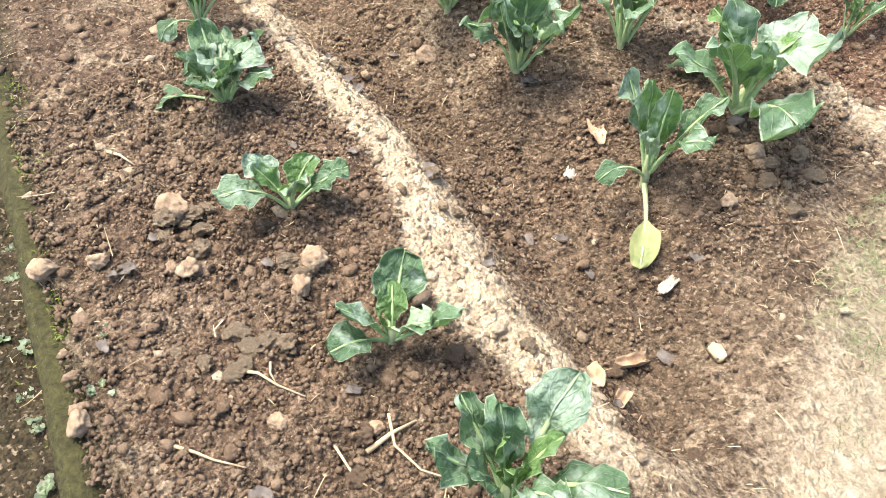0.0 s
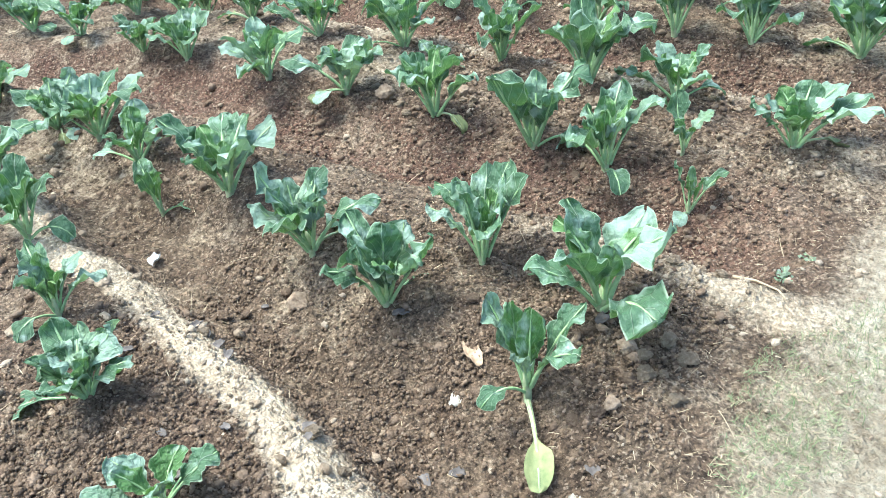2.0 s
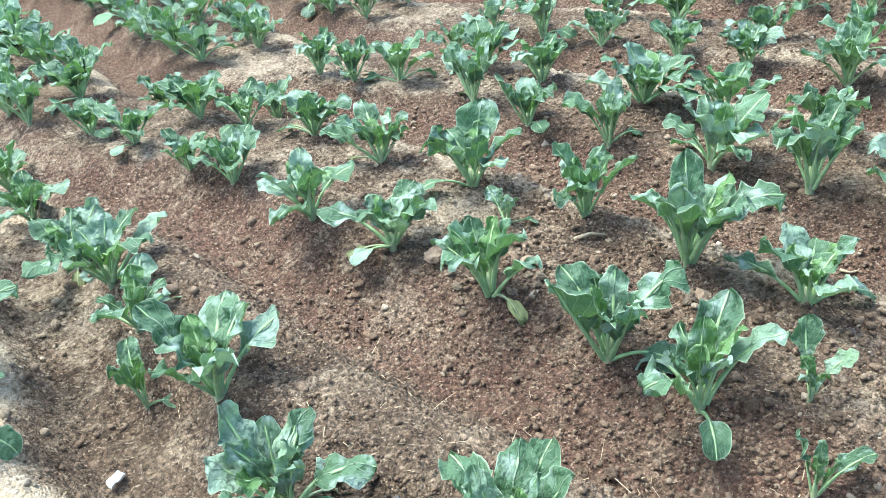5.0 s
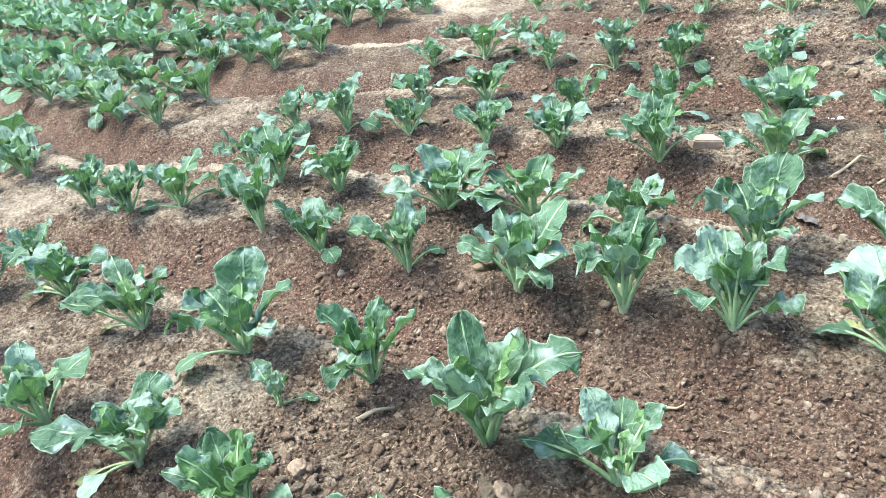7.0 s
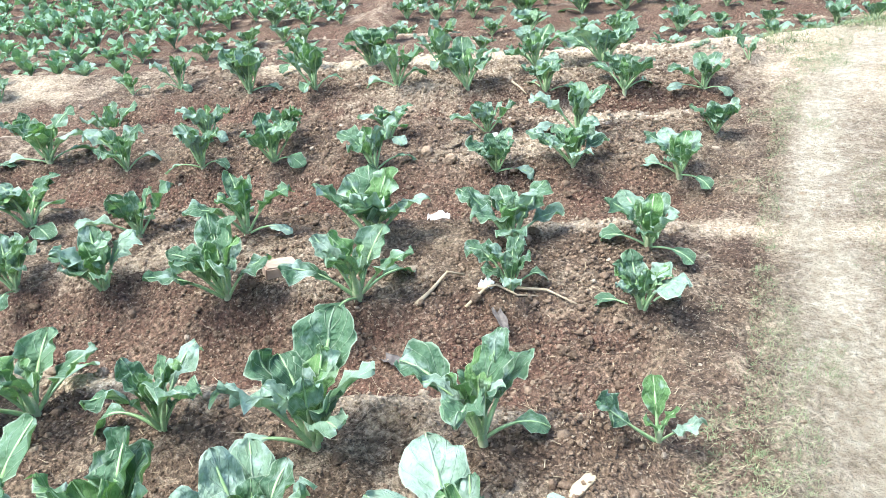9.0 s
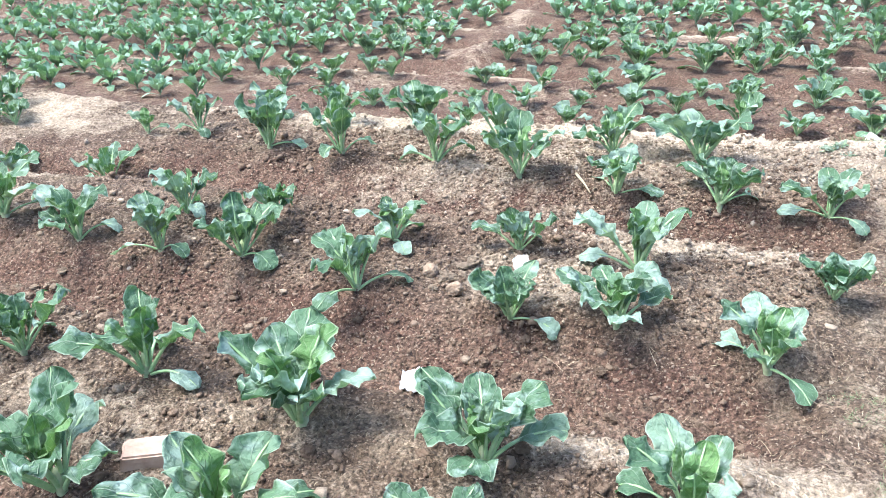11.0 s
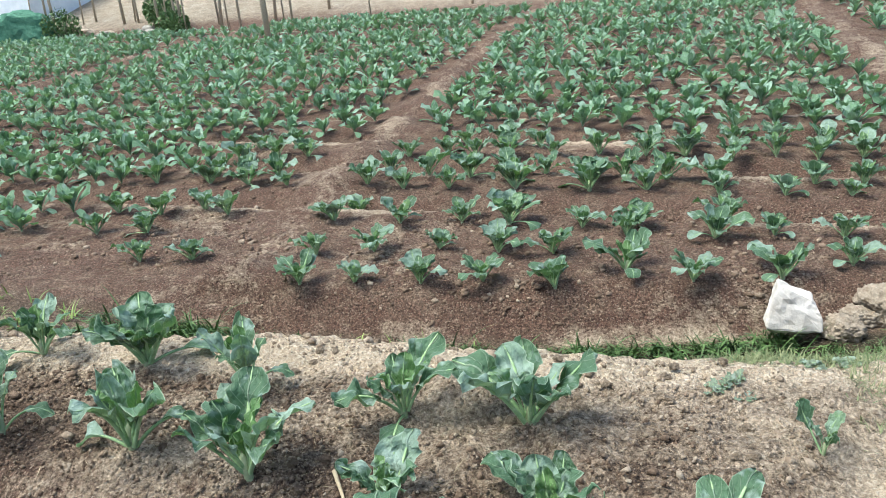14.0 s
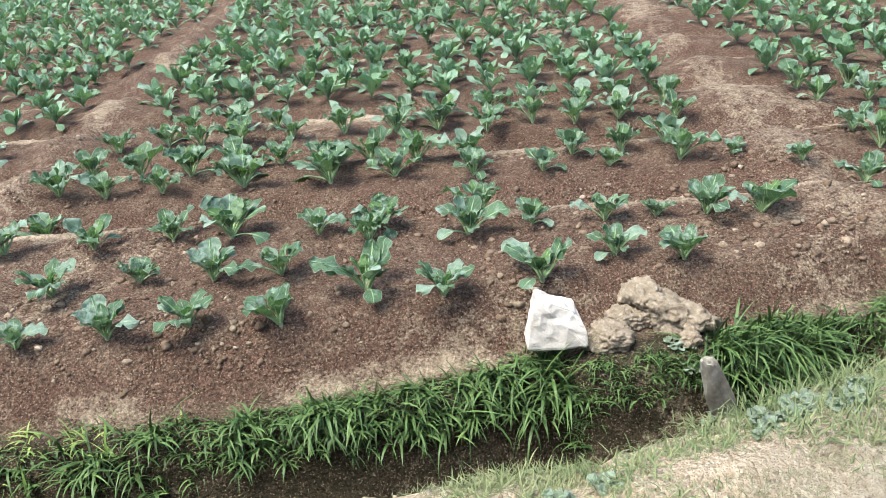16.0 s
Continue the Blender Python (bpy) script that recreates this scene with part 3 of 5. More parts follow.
plant_row([(-0.70, 1.50, 0.29, 0.36), (-1.23, 1.60, 0.33, 0.32), (-1.60, 1.68, 0.33, 0.34), (-0.67, 1.84, 0.44, 0.38), (-1.07, 1.87, 0.32, 0.33), (-2.12, 1.80, 0.40, 0.33), (-2.39, 1.68, 0.20, 0.27), (-2.72, 1.84, 0.38, 0.26), (-3.11, 1.92, 0.42, 0.30), (-3.45, 1.92, 0.38, 0.28), (-4.08, 1.97, 0.38, 0.3), (-4.6, 2.05, 0.36, 0.3)])
plant_row([(-0.70, 2.59, 0.17, 0.24), (-1.04, 2.65, 0.39, 0.32), (-1.35, 2.66, 0.35, 0.38), (-1.84, 2.69, 0.38, 0.34), (-2.34, 2.70, 0.37, 0.30), (-2.82, 2.68, 0.42, 0.34), (-3.42, 2.68, 0.36, 0.28), (-3.70, 2.62, 0.27, 0.22), (-4.22, 2.60, 0.40, 0.25), (-4.60, 2.53, 0.32, 0.22)])
plant_row([(-0.49, 3.02, 0.42, 0.27), (-0.82, 2.82, 0.18, 0.22), (-1.00, 3.22, 0.38, 0.30), (-1.40, 3.21, 0.45, 0.43), (-1.89, 3.30, 0.33, 0.34), (-2.10, 3.08, 0.19, 0.16), (-2.42, 3.24, 0.41, 0.36), (-2.95, 3.19, 0.38, 0.28), (-3.50, 3.22, 0.36, 0.30), (-3.92, 3.09, 0.32, 0.27), (-4.28, 3.02, 0.36, 0.24), (-4.20, 3.46, 0.32, 0.28), (-4.69, 3.23, 0.42, 0.30), (-5.06, 3.20, 0.31, 0.25)])
plant_row([(-0.19, 4.06, 0.25, 0.20), (-0.48, 4.02, 0.47, 0.40), (-0.95, 4.01, 0.38, 0.37), (-1.32, 4.00, 0.37, 0.38), (-1.73, 3.99, 0.44, 0.35), (-2.24, 3.98, 0.37, 0.33), (-2.71, 3.96, 0.30, 0.29), (-3.11, 4.00, 0.36, 0.38), (-3.73, 4.03, 0.39, 0.31), (-3.99, 3.90, 0.31, 0.29), (-4.30, 3.88, 0.32, 0.30)])
plant_row([(-0.07, 4.63, 0.24, 0.19), (-0.54, 4.55, 0.42, 0.34), (-1.00, 4.47, 0.40, 0.38), (-1.49, 4.49, 0.40, 0.30), (-1.95, 4.51, 0.46, 0.31), (-2.36, 4.46, 0.52, 0.31), (-3.02, 4.46, 0.39, 0.28), (-3.45, 4.47, 0.38, 0.3), (-3.76, 4.56, 0.36, 0.28)])
plant_row([(-0.11, 5.26, 0.30, 0.22), (-0.57, 5.35, 0.29, 0.21), (-1.13, 5.27, 0.44, 0.33), (-1.66, 5.26, 0.41, 0.35), (-2.22, 5.29, 0.34, 0.28), (-2.64, 5.28, 0.31, 0.26), (-3.18, 5.28, 0.34, 0.28), (-3.62, 5.24, 0.43, 0.36), (-3.96, 5.14, 0.38, 0.27)])
plant_row([(-0.08, 5.71, 0.36, 0.25), (-0.62, 5.73, 0.40, 0.28), (-1.19, 5.72, 0.46, 0.34), (-1.80, 5.76, 0.40, 0.30), (-2.32, 5.73, 0.35, 0.27), (-2.95, 5.80, 0.44, 0.26), (-3.40, 5.73, 0.42, 0.25)])
plant_row([(0.07, 6.51, 0.36, 0.25), (-0.43, 6.56, 0.36, 0.26), (-0.80, 6.51, 0.30, 0.22), (-1.44, 6.53, 0.41, 0.29), (-2.04, 6.62, 0.40, 0.29), (-2.45, 6.58, 0.34, 0.28), (-2.91, 6.56, 0.40, 0.28), (-3.47, 6.64, 0.47, 0.33), (-3.80, 6.47, 0.38, 0.22)])
plant_row([(0.27, 7.02, 0.27, 0.21), (-0.43, 6.97, 0.41, 0.31), (-0.93, 7.02, 0.29, 0.22), (-1.48, 6.96, 0.31, 0.23), (-2.10, 6.96, 0.28, 0.26), (-2.58, 6.93, 0.30, 0.26), (-3.59, 7.45, 0.40, 0.27), (-4.26, 7.38, 0.26, 0.22)])
plant_row([(0.27, 7.83, 0.38, 0.24), (-0.20, 7.85, 0.40, 0.28), (-0.69, 7.83, 0.38, 0.27), (-1.21, 7.90, 0.40, 0.33), (-1.70, 7.94, 0.42, 0.34), (-2.29, 7.94, 0.40, 0.37), (-2.78, 7.94, 0.38, 0.36), (-3.39, 8.07, 0.30, 0.30), (-3.74, 7.98, 0.20, 0.17)])
plant_row([(0.59, 8.37, 0.15, 0.18), (-0.35, 8.35, 0.47, 0.28), (-0.81, 8.33, 0.42, 0.28), (-1.49, 8.41, 0.35, 0.32), (-2.04, 8.50, 0.44, 0.29), (-2.60, 8.50, 0.36, 0.27), (-3.14, 8.50, 0.36, 0.26), (-4.84, 7.91, 0.26, 0.19), (-5.34, 7.85, 0.24, 0.18), (-5.28, 8.29, 0.37, 0.25), (-6.32, 8.29, 0.37, 0.24)])

# the block beyond the cross bank
MID_REST = []
rnd = random.Random(40)
MID_KINDS = [(k, 12 + k % 3, False) for k in range(31, 38)]
for k in range(1, 6):
    for off in (0.38, 0.86):
        x = rnd.uniform(-5.3, -5.0)
        while x > -12.0:
            y = FURROWS[k][0] + off + float(furrow_bend(x)) + rnd.uniform(-0.08, 0.08)
            if y < near_lip(x) - 0.4:
                if x > -6.9:
                    set_plant(MID_KINDS, rnd.randrange(7), x, y, rnd.uniform(0.38, 0.48), 0.28, BIG_LABEL, "cabbages of the block beyond the bare bed ends", 10, 6)
                else:
                    MID_REST.append((x, y, rnd.uniform(1.0, 1.3)))
            x -= rnd.uniform(0.32, 0.44)

# ---- far field ----
FAR_LABEL = "green cabbage plant in a row of the lower field"


FAR_FRONT = "cabbages of the lower field"
FRONT_ROWS = [
    [(1.29, 11.93, 0.31), (0.80, 11.69, 0.38), (0.19, 11.56, 0.34), (-0.29, 11.65, 0.44), (-0.78, 11.35, 0.35), (-1.33, 11.36, 0.32), (-1.80, 11.27, 0.33), (-2.32, 11.20, 0.27), (-2.75, 11.12, 0.38), (-3.96, 11.47, 0.33), (-4.45, 11.4, 0.3)],
    [(1.70, 11.82, 0.32), (-0.89, 11.94, 0.36), (-1.34, 11.92, 0.35), (-1.85, 11.95, 0.26), (-2.40, 11.83, 0.37), (-2.88, 11.70, 0.30), (-4.85, 12.05, 0.34), (-5.4, 12.0, 0.34)],
    [(3.20, 12.71, 0.31), (2.37, 12.40, 0.40), (2.01, 12.45, 0.36), (1.67, 12.47, 0.20), (1.31, 12.47, 0.34), (0.80, 12.48, 0.30), (0.45, 12.75, 0.36), (0.35, 12.37, 0.42), (-0.28, 12.59, 0.33), (-0.35, 12.36, 0.34), (-0.74, 12.54, 0.30), (-1.39, 12.59, 0.45), (-1.84, 12.60, 0.33), (-2.42, 12.54, 0.36), (-3.06, 12.48, 0.35), (-4.31, 12.64, 0.36), (-4.64, 12.74, 0.33), (-5.05, 12.56, 0.42), (-5.6, 12.6, 0.36)],
    [(2.95, 13.22, 0.24), (2.51, 13.52, 0.20), (2.10, 13.56, 0.40), (1.52, 13.51, 0.24), (0.97, 13.49, 0.34), (0.40, 13.52, 0.36), (-0.26, 13.58, 0.40), (-0.81, 13.58, 0.48), (-1.55, 13.60, 0.46), (-2.25, 13.57, 0.34), (-2.74, 13.54, 0.34), (-3.17, 13.61, 0.42), (-3.07, 13.05, 0.34), (-4.13, 13.59, 0.26), (-4.63, 13.61, 0.38), (-5.14, 13.63, 0.37), (-5.86, 13.63, 0.39)],
]


def far_spots():
    rnd = random.Random(77)
    for y0 in FAR_ROWS:
        x = (-44.0 if y0 > 15 else -26.0) if y0 < 32 else -16.0
        while x < 9:
            x += rnd.uniform(0.36, 0.52) * (1.4 if x < -24 else 1.0)
            y = y0 + rnd.uniform(-0.09, 0.09)
            if y0 < 13.7 and -6.0 < x < 3.4:
                continue
            if y - far_foot(x) < 0.42 or y > far_end(x) - 0.2 or (27.9 < y < 29.4 and x > -19):
                continue
            if any(abs(x - np.interp(y, ys, xs)) < w + 0.06 for ys, xs, w in STRIPS):
                continue
            if rnd.random() < 0.05:
                continue
            yield x, y - 0.05 * math.sin(x * 0.8), rnd.uniform(0.92, 1.22)


def far_plants():
    rnd = random.Random(5)
    kinds = []
    for s in range(12):
        r = random.Random(100 + s)
        nv, nu = (5, 3) if s < 6 else (3, 2)
        vs, fs, us = [], [], []
        for az, z, length, width, pet, rise, droop, ruf in leaf_specs(r, 14 if s < 6 else 12):
            v, f, _, u = leaf_arrays(r, length, width * 0.8, pet * 0.7, rise, droop, ruf * 1.4, nv, nu, False)
            m = Matrix.Rotation(az, 4, "Z")
            b = len(vs)
            vs += [m @ Vector(p) + Vector((0, 0, z)) for p in v]
            fs += [tuple(b + i for i in q) for q in f]
            us += u
        kinds.append((np.array([(v[0] * 1.06, v[1] * 1.06, v[2] * 0.92) for v in vs]), np.array(fs), np.array(us)))
    V, F, U, b, near = [], [], [], 0, 0
    for row in FRONT_ROWS:
        for x, y, spread in row:
            set_plant(MID_KINDS, rnd.randrange(7), x, y, spread * 1.12, spread * 0.66, FAR_LABEL, FAR_FRONT, 10, 6)
    for x, y, s in itertools.chain(MID_REST, far_spots()):
        if 11 < y < 15.6 and -5.5 < x < 4.6 and near < 55:
            near += 1
            set_plant(MID_KINDS, rnd.randrange(7), x, y, s * 0.39, s * 0.25, FAR_LABEL, FAR_FRONT, 10, 6)
            continue
        v, f, u = kinds[rnd.randrange(6) + (6 if y > 19 else 0)]
        a = rnd.uniform(0, 6.28)
        c, sn = math.cos(a), math.sin(a)
        p = np.stack([v[:, 0] * c - v[:, 1] * sn, v[:, 0] * sn + v[:, 1] * c, v[:, 2]], -1) * s + (x, y, height(x, y))
        V.append(p), F.append(f + b), U.append(u)
        b += len(v)
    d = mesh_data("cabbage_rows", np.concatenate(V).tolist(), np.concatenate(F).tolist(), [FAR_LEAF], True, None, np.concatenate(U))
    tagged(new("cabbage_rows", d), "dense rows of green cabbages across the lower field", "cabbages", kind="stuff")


far_plants()


# ---- loose soil, straw and grass ----


def ico():
    bm = bmesh.new()
    bmesh.ops.create_icosphere(bm, subdivisions=1, radius=1)
    v = np.array([tuple(p.co) for p in bm.verts])
    f = np.array([[q.index for q in p.verts] for p in bm.faces])
    bm.free()
    return v, f


def dry_slots(x, y, r, faces):
    """Pale material for the lumps that lie on dry ground."""
    _, dry, worn = land(x, y, False)
    pale = (np.maximum(dry, worn) + 0.3 * (r.rand(len(x)) - 0.5)) > 0.42
    return np.repeat(pale.astype(np.int32), faces)


def scatter_blobs(name, mat, spots, label, seed):
    """Many small lumps joined: spots are (x, y, radius)."""
    v, f = ico()
    r = np.random.RandomState(seed)
    xs, ys, rs = (np.array(c) for c in zip(*spots))
    zs = land(xs, ys)[0]
    n = len(xs)
    p = v[None] * (1 + 0.42 * (r.rand(n, len(v), 1) - 0.5) * 2)
    p = p * rs[:, None, None] * (0.65 + 0.7 * r.rand(n, 1, 3)) * (1, 1, 0.72)
    p = p + np.stack([xs, ys, zs + rs * 0.08], -1)[:, None]
    q = f[None] + (np.arange(n) * len(v))[:, None, None]
    d = mesh_data(name, p.reshape(-1, 3).tolist(), q.reshape(-1, 3).tolist(), [mat, DRY_CLOD], True, dry_slots(xs, ys, r, 20))
    return tagged(new(name, d), label, "soil", kind="stuff")


def clod_spots(seed, n, lo, hi, box, keep):
    r = np.random.RandomState(seed)
    x, y = r.uniform(box[0], box[1], n), r.uniform(box[2], box[3], n)
    s = lo + (hi - lo) * r.rand(n) ** 5
    k = keep(x, y, r)
    return list(zip(x[k], y[k], s[k]))


def on_beds(x, y, r):
    ok = (x < edge_x(y) - 0.22 + 0.14 * r.rand(len(x))) & (y < near_lip(x) - 0.05) & (y > 0.16 - 0.29 * (x + 1.05))
    return ok & (r.rand(len(x)) < 0.35 + 1.6 * np.clip(NC.fbm(x, y, 1.7, 2) + 0.25, 0, 1))


BED_CLODS = clod_spots(1, 26000, 0.004, 0.023, (-3.6, 0.6, 0.0, 9.0), on_beds)
LARGE_CLODS = sorted((c for c in BED_CLODS if c[0] > -1.9 and c[2] > 0.012), key=lambda c: -c[2])[:290]
scatter_blobs("loose_clods", CLOD, [c for c in BED_CLODS if c not in set(LARGE_CLODS)], "loose brown crumbs of soil on the beds", 2)
scatter_blobs("dry_clods", DRY_CLOD, clod_spots(4, 5000, 0.004, 0.020, (-4.9, 0.6, 0.0, 9.0), on_beds), "pale dry crumbs of soil on the beds", 3)
scatter_blobs("lower_field_clods", CLOD, clod_spots(6, 12000, 0.006, 0.026, (-9, 4.5, 10.6, 15.5), lambda x, y, r: (y - far_foot(x) > 0.1) & (r.rand(len(x)) < 0.8)), "brown clods of soil in the lower field", 5)


def front_bed(x, y, r):
    up = y - far_foot(x)
    return (up > 0.22) & (up < 2.4) & (r.rand(len(x)) < (1.1 - 0.35 * up) * np.clip(2.2 * NC.fbm(x * 1.1, y * 1.6, 1.3, 3) + 0.35, 0.04, 1))


scatter_blobs("front_bed_clods", CLOD, [(x, y, 0.9 * q) for x, y, q in clod_spots(31, 15000, 0.008, 0.036, (-6.0, 4.2, 10.6, 14.6), front_bed)], "tumbled brown clods on the front bed of the lower field", 32)
scatter_blobs("front_bed_dry_clods", DRY_CLOD, clod_spots(33, 2600, 0.008, 0.034, (-6.0, 4.2, 10.6, 14.6), front_bed), "pale dry clods on the front bed of the lower field", 34)


def on_path(x, y, r):
    return (x > edge_x(y) - 0.15) & (y < near_lip(x) - 0.05) & (r.rand(len(x)) < 0.3 + NB.fbm(x, y, 1.3, 2) + 0.4 * (y < 3) - 0.25 * (x > path_mid(y) - 0.1))


scatter_blobs("path_pebbles", DRY_CLOD, clod_spots(9, 14000, 0.002, 0.012, (-0.5, 1.8, 0.3, 9.4), on_path), "pale pebbles and crumbs on the footpath", 7)


def crumbs(name, seed, n, box, lo, hi, label):
    """Very small rounded crumbs, close to the path."""
    r = np.random.RandomState(seed)
    x, y = r.uniform(box[0], box[1], n), r.uniform(box[2], box[3], n)
    k = on_beds(x, y, r)
    x, y = x[k], y[k]
    k = r.rand(len(x)) > 0.8 * (land(x, y, False)[1] > 0.6)  # few on the dry crust
    x, y = x[k], y[k]
    n = len(x)
    s = lo + (hi - lo) * r.rand(n) ** 2.2
    v = np.array([(1, 0, 0), (-1, 0, 0), (0, 1, 0), (0, -1, 0), (0, 0, 1), (0, 0, -1)], float)
    f = np.array([(0, 2, 4), (2, 1, 4), (1, 3, 4), (3, 0, 4), (2, 0, 5), (1, 2, 5), (3, 1, 5), (0, 3, 5)])
    a = r.uniform(0, 6.28, n)
    turn = np.zeros((n, 3, 3))
    turn[:, 0, 0], turn[:, 0, 1], turn[:, 1, 0], turn[:, 1, 1], turn[:, 2, 2] = np.cos(a), -np.sin(a), np.sin(a), np.cos(a), 1
    p = v[None] * s[:, None, None] * (0.7 + 0.6 * r.rand(n, 6, 1)) + 0.35 * s[:, None, None] * (r.rand(n, 6, 3) - 0.5)
    p = np.einsum("nij,nkj->nki", turn, p) + np.stack([x, y, land(x, y)[0] + 0.35 * s], -1)[:, None]
    q = f[None] + (np.arange(n) * 6)[:, None, None]
    d = mesh_data(name, p.reshape(-1, 3).tolist(), q.reshape(-1, 3).tolist(), [CLOD, DRY_CLOD], True, dry_slots(x, y, r, 8))
    tagged(new(name, d), label, "soil", kind="stuff")


crumbs("soil_crumbs", 21, 52000, (-2.6, 0.3, 1.9, 8.9), 0.003, 0.012, "fine brown soil crumbs on the beds")
crumbs("lip_crumbs", 23, 11000, (-2.6, 0.8, 8.0, 9.15), 0.002, 0.010, "pale dry crumbs along the edge of the ditch")
crumbs("first_bed_crumbs", 22, 54000, (-1.9, 0.0, 0.1, 2.0), 0.0025, 0.0085, "loose granules of brown soil on the first beds")


def blades(name, mat, spots, label, category, seed, segs=3, tip=0.15):
    """Narrow bent strips: spots are (x, y, z, length, width, azimuth, lean, bend)."""
    V, F = [], []
    for x, y, z, length, width, az, lean, bend in spots:
        b, px, pz = len(V), 0.0, 0.0
        c, s = math.cos(az), math.sin(az)
        for i in range(segs + 1):
            t = i / segs
            a = lean - bend * t
            if i:
                px += math.cos(a) * length / segs
                pz += math.sin(a) * length / segs
            w = width * (1 - (1 - tip) * t**2) * 0.5
            V.append((x + px * c - w * s, y + px * s + w * c, z + pz))
            V.append((x + px * c + w * s, y + px * s - w * c, z + pz))
        F += [(b + 2 * i, b + 2 * i + 1, b + 2 * i + 3, b + 2 * i + 2) for i in range(segs)]
    d = mesh_data(name, V, F, [mat], True)
    return tagged(new(name, d), label, category, kind="stuff")


def straw_spots():
    r = np.random.RandomState(8)
    x, y = r.uniform(-4.2, 0.6, 8000), r.uniform(0.1, 9.0, 8000)
    k = (y < near_lip(x) - 0.05) & (x < edge_x(y) + 0.1)
    k &= r.rand(len(x)) < 0.25 + 1.8 * np.clip(NB.fbm(x, y, 1.1, 2) + 0.15, 0, 1) + 0.4 * (edge_x(y) - x < 0.5)
    x, y = x[k], y[k]
    z = land(x, y)[0]
    return [(a, b, c + 0.008, r.uniform(0.008, 0.036) + 0.06 * (r.rand() < 0.06), r.uniform(0.001, 0.0028), r.uniform(0, 6.3), r.uniform(-0.1, 0.35), r.uniform(-0.4, 0.6)) for a, b, c in zip(x, y, z)]


def side_straw():
    r = np.random.RandomState(31)
    y = r.uniform(0.3, 9.0, 5200)
    x = edge_x(y) + r.normal(0.02, 0.16, 5200)
    k = (NC.fbm(x, y, 1.9, 2) > -0.02) & (r.rand(5200) < 0.8) & (y < near_lip(x) - 0.05)
    x, y = x[k], y[k]
    return [(a, b, c + 0.006, r.uniform(0.010, 0.034), r.uniform(0.0008, 0.0018), r.uniform(0, 6.3), r.uniform(-0.05, 0.4), r.uniform(-0.3, 0.6)) for a, b, c in zip(x, y, land(x, y)[0])]


blades("path_straw", STRAW, side_straw(), "dry straw lying between the beds and the footpath", "straw", 4, 3, 0.5)
blades("straw", STRAW, straw_spots(), "scattered pale straw and dry stalks on the soil", "straw", 1, 3, 0.45)


def turf_spots():
    r = np.random.RandomState(9)
    out = []
    n = 30000
    x, y = r.uniform(-0.5, 4.5, n), r.uniform(0.4, 11.5, n)
    rel = x - edge_x(y)
    mid = x - path_mid(y)
    patch = NC.fbm(x, y, 1.6, 2) + 0.4 * NB.fbm(x, y, 6, 2)
    verge = (rel > 0.08) & (mid < 0.02) & (patch > 0.06) & ((y > 3.5) | (rel < 0.2))
    right = (mid > 0.22 + 0.25 * patch) & (x < 2.8)
    lipdist = near_lip(x) - y
    lipgrass = (x > 0.3) & (lipdist < 0.25) & (lipdist > -0.03) & (x > -0.9) & (patch > -0.25 - 0.2 * (x > 0.6))
    k = (verge & (r.rand(n) < 0.9)) | (right & (r.rand(n) < 0.8) & (lipdist > -0.02)) | lipgrass
    xl = r.uniform(-2.6, 3.2, 9000)
    yl = near_lip(xl) - np.abs(r.normal(0, 0.07 + 0.05 * (xl > 0.5), 9000)) + 0.02
    kl = NC.fbm(xl, yl, 2.2, 2) > -0.12 + 0.55 * (xl < 0.3)
    yv = r.uniform(0.4, 9.0, 42000)
    xv = edge_x(yv) + r.uniform(0.13, 0.42, 42000) - 0.16 * (yv < 3.5)
    pv = NC.fbm(xv, yv, 1.6, 2) + 0.5 * NB.fbm(xv, yv, 5, 2)
    kv = (pv > 0.03 + 0.18 * (yv < 3.5) - 0.14 * (np.abs(xv - edge_x(yv) - 0.19) < 0.09) + 0.35 * (np.abs(xv - path_mid(yv)) < 0.11)) & (yv < near_lip(xv) - 0.05)
    yr = r.uniform(3.0, 10.5, 42000)
    xr = path_mid(yr) + 0.18 + r.uniform(0, 1.0, 42000)
    kr = (NC.fbm(xr, yr, 1.3, 2) > -0.2) & (yr < near_lip(xr))
    x, y, k = np.r_[x, xl, xv, xr], np.r_[y, yl, yv, yr], np.r_[k & (lipdist > -0.03), kl, kv, kr]
    mid = x - path_mid(y)
    x, y, mid = x[k], y[k], mid[k]
    z = land(x, y)[0]
    for a, b, c, m in zip(x, y, z, mid):
        big = 1.0 + 0.5 * (near_lip(a) - b < 0.3) + 0.25 * (m > 0.3)
        out.append((a, b, c - 0.004, r.uniform(0.010, 0.030) * big, r.uniform(0.0011, 0.0024) * big**0.5, r.uniform(0, 6.3), r.uniform(0.45, 1.45), r.uniform(0.0, 1.1)))
    return out


def verge_spots():
    """Green tufts between the beds' ends and the worn middle of the path."""
    r = np.random.RandomState(41)
    out = []
    for _ in range(5200):
        y = r.uniform(0.5, 8.8)
        x = float(edge_x(y)) + r.uniform(0.0, 0.40)
        lush = float(NC.fbm(np.array([x]), np.array([y]), 1.9, 2)[0] + 0.4 * NB.fbm(np.array([x]), np.array([y]), 6, 2)[0])
        if lush < 0.2 or (y < 3.5 and x > edge_x(y) + 0.2) or abs(x - path_mid(y)) < 0.10 or y > near_lip(x) - 0.05:
            continue
        z = float(land(np.array([x]), np.array([y]))[0][0])
        for _ in range(r.randint(5, 12)):
            out.append((x + r.normal(0, 0.018), y + r.normal(0, 0.018), z - 0.003, r.uniform(0.010, 0.034), r.uniform(0.0012, 0.0026), r.uniform(0, 6.3), r.uniform(0.1, 1.2), r.uniform(0.0, 1.0)))
    return out


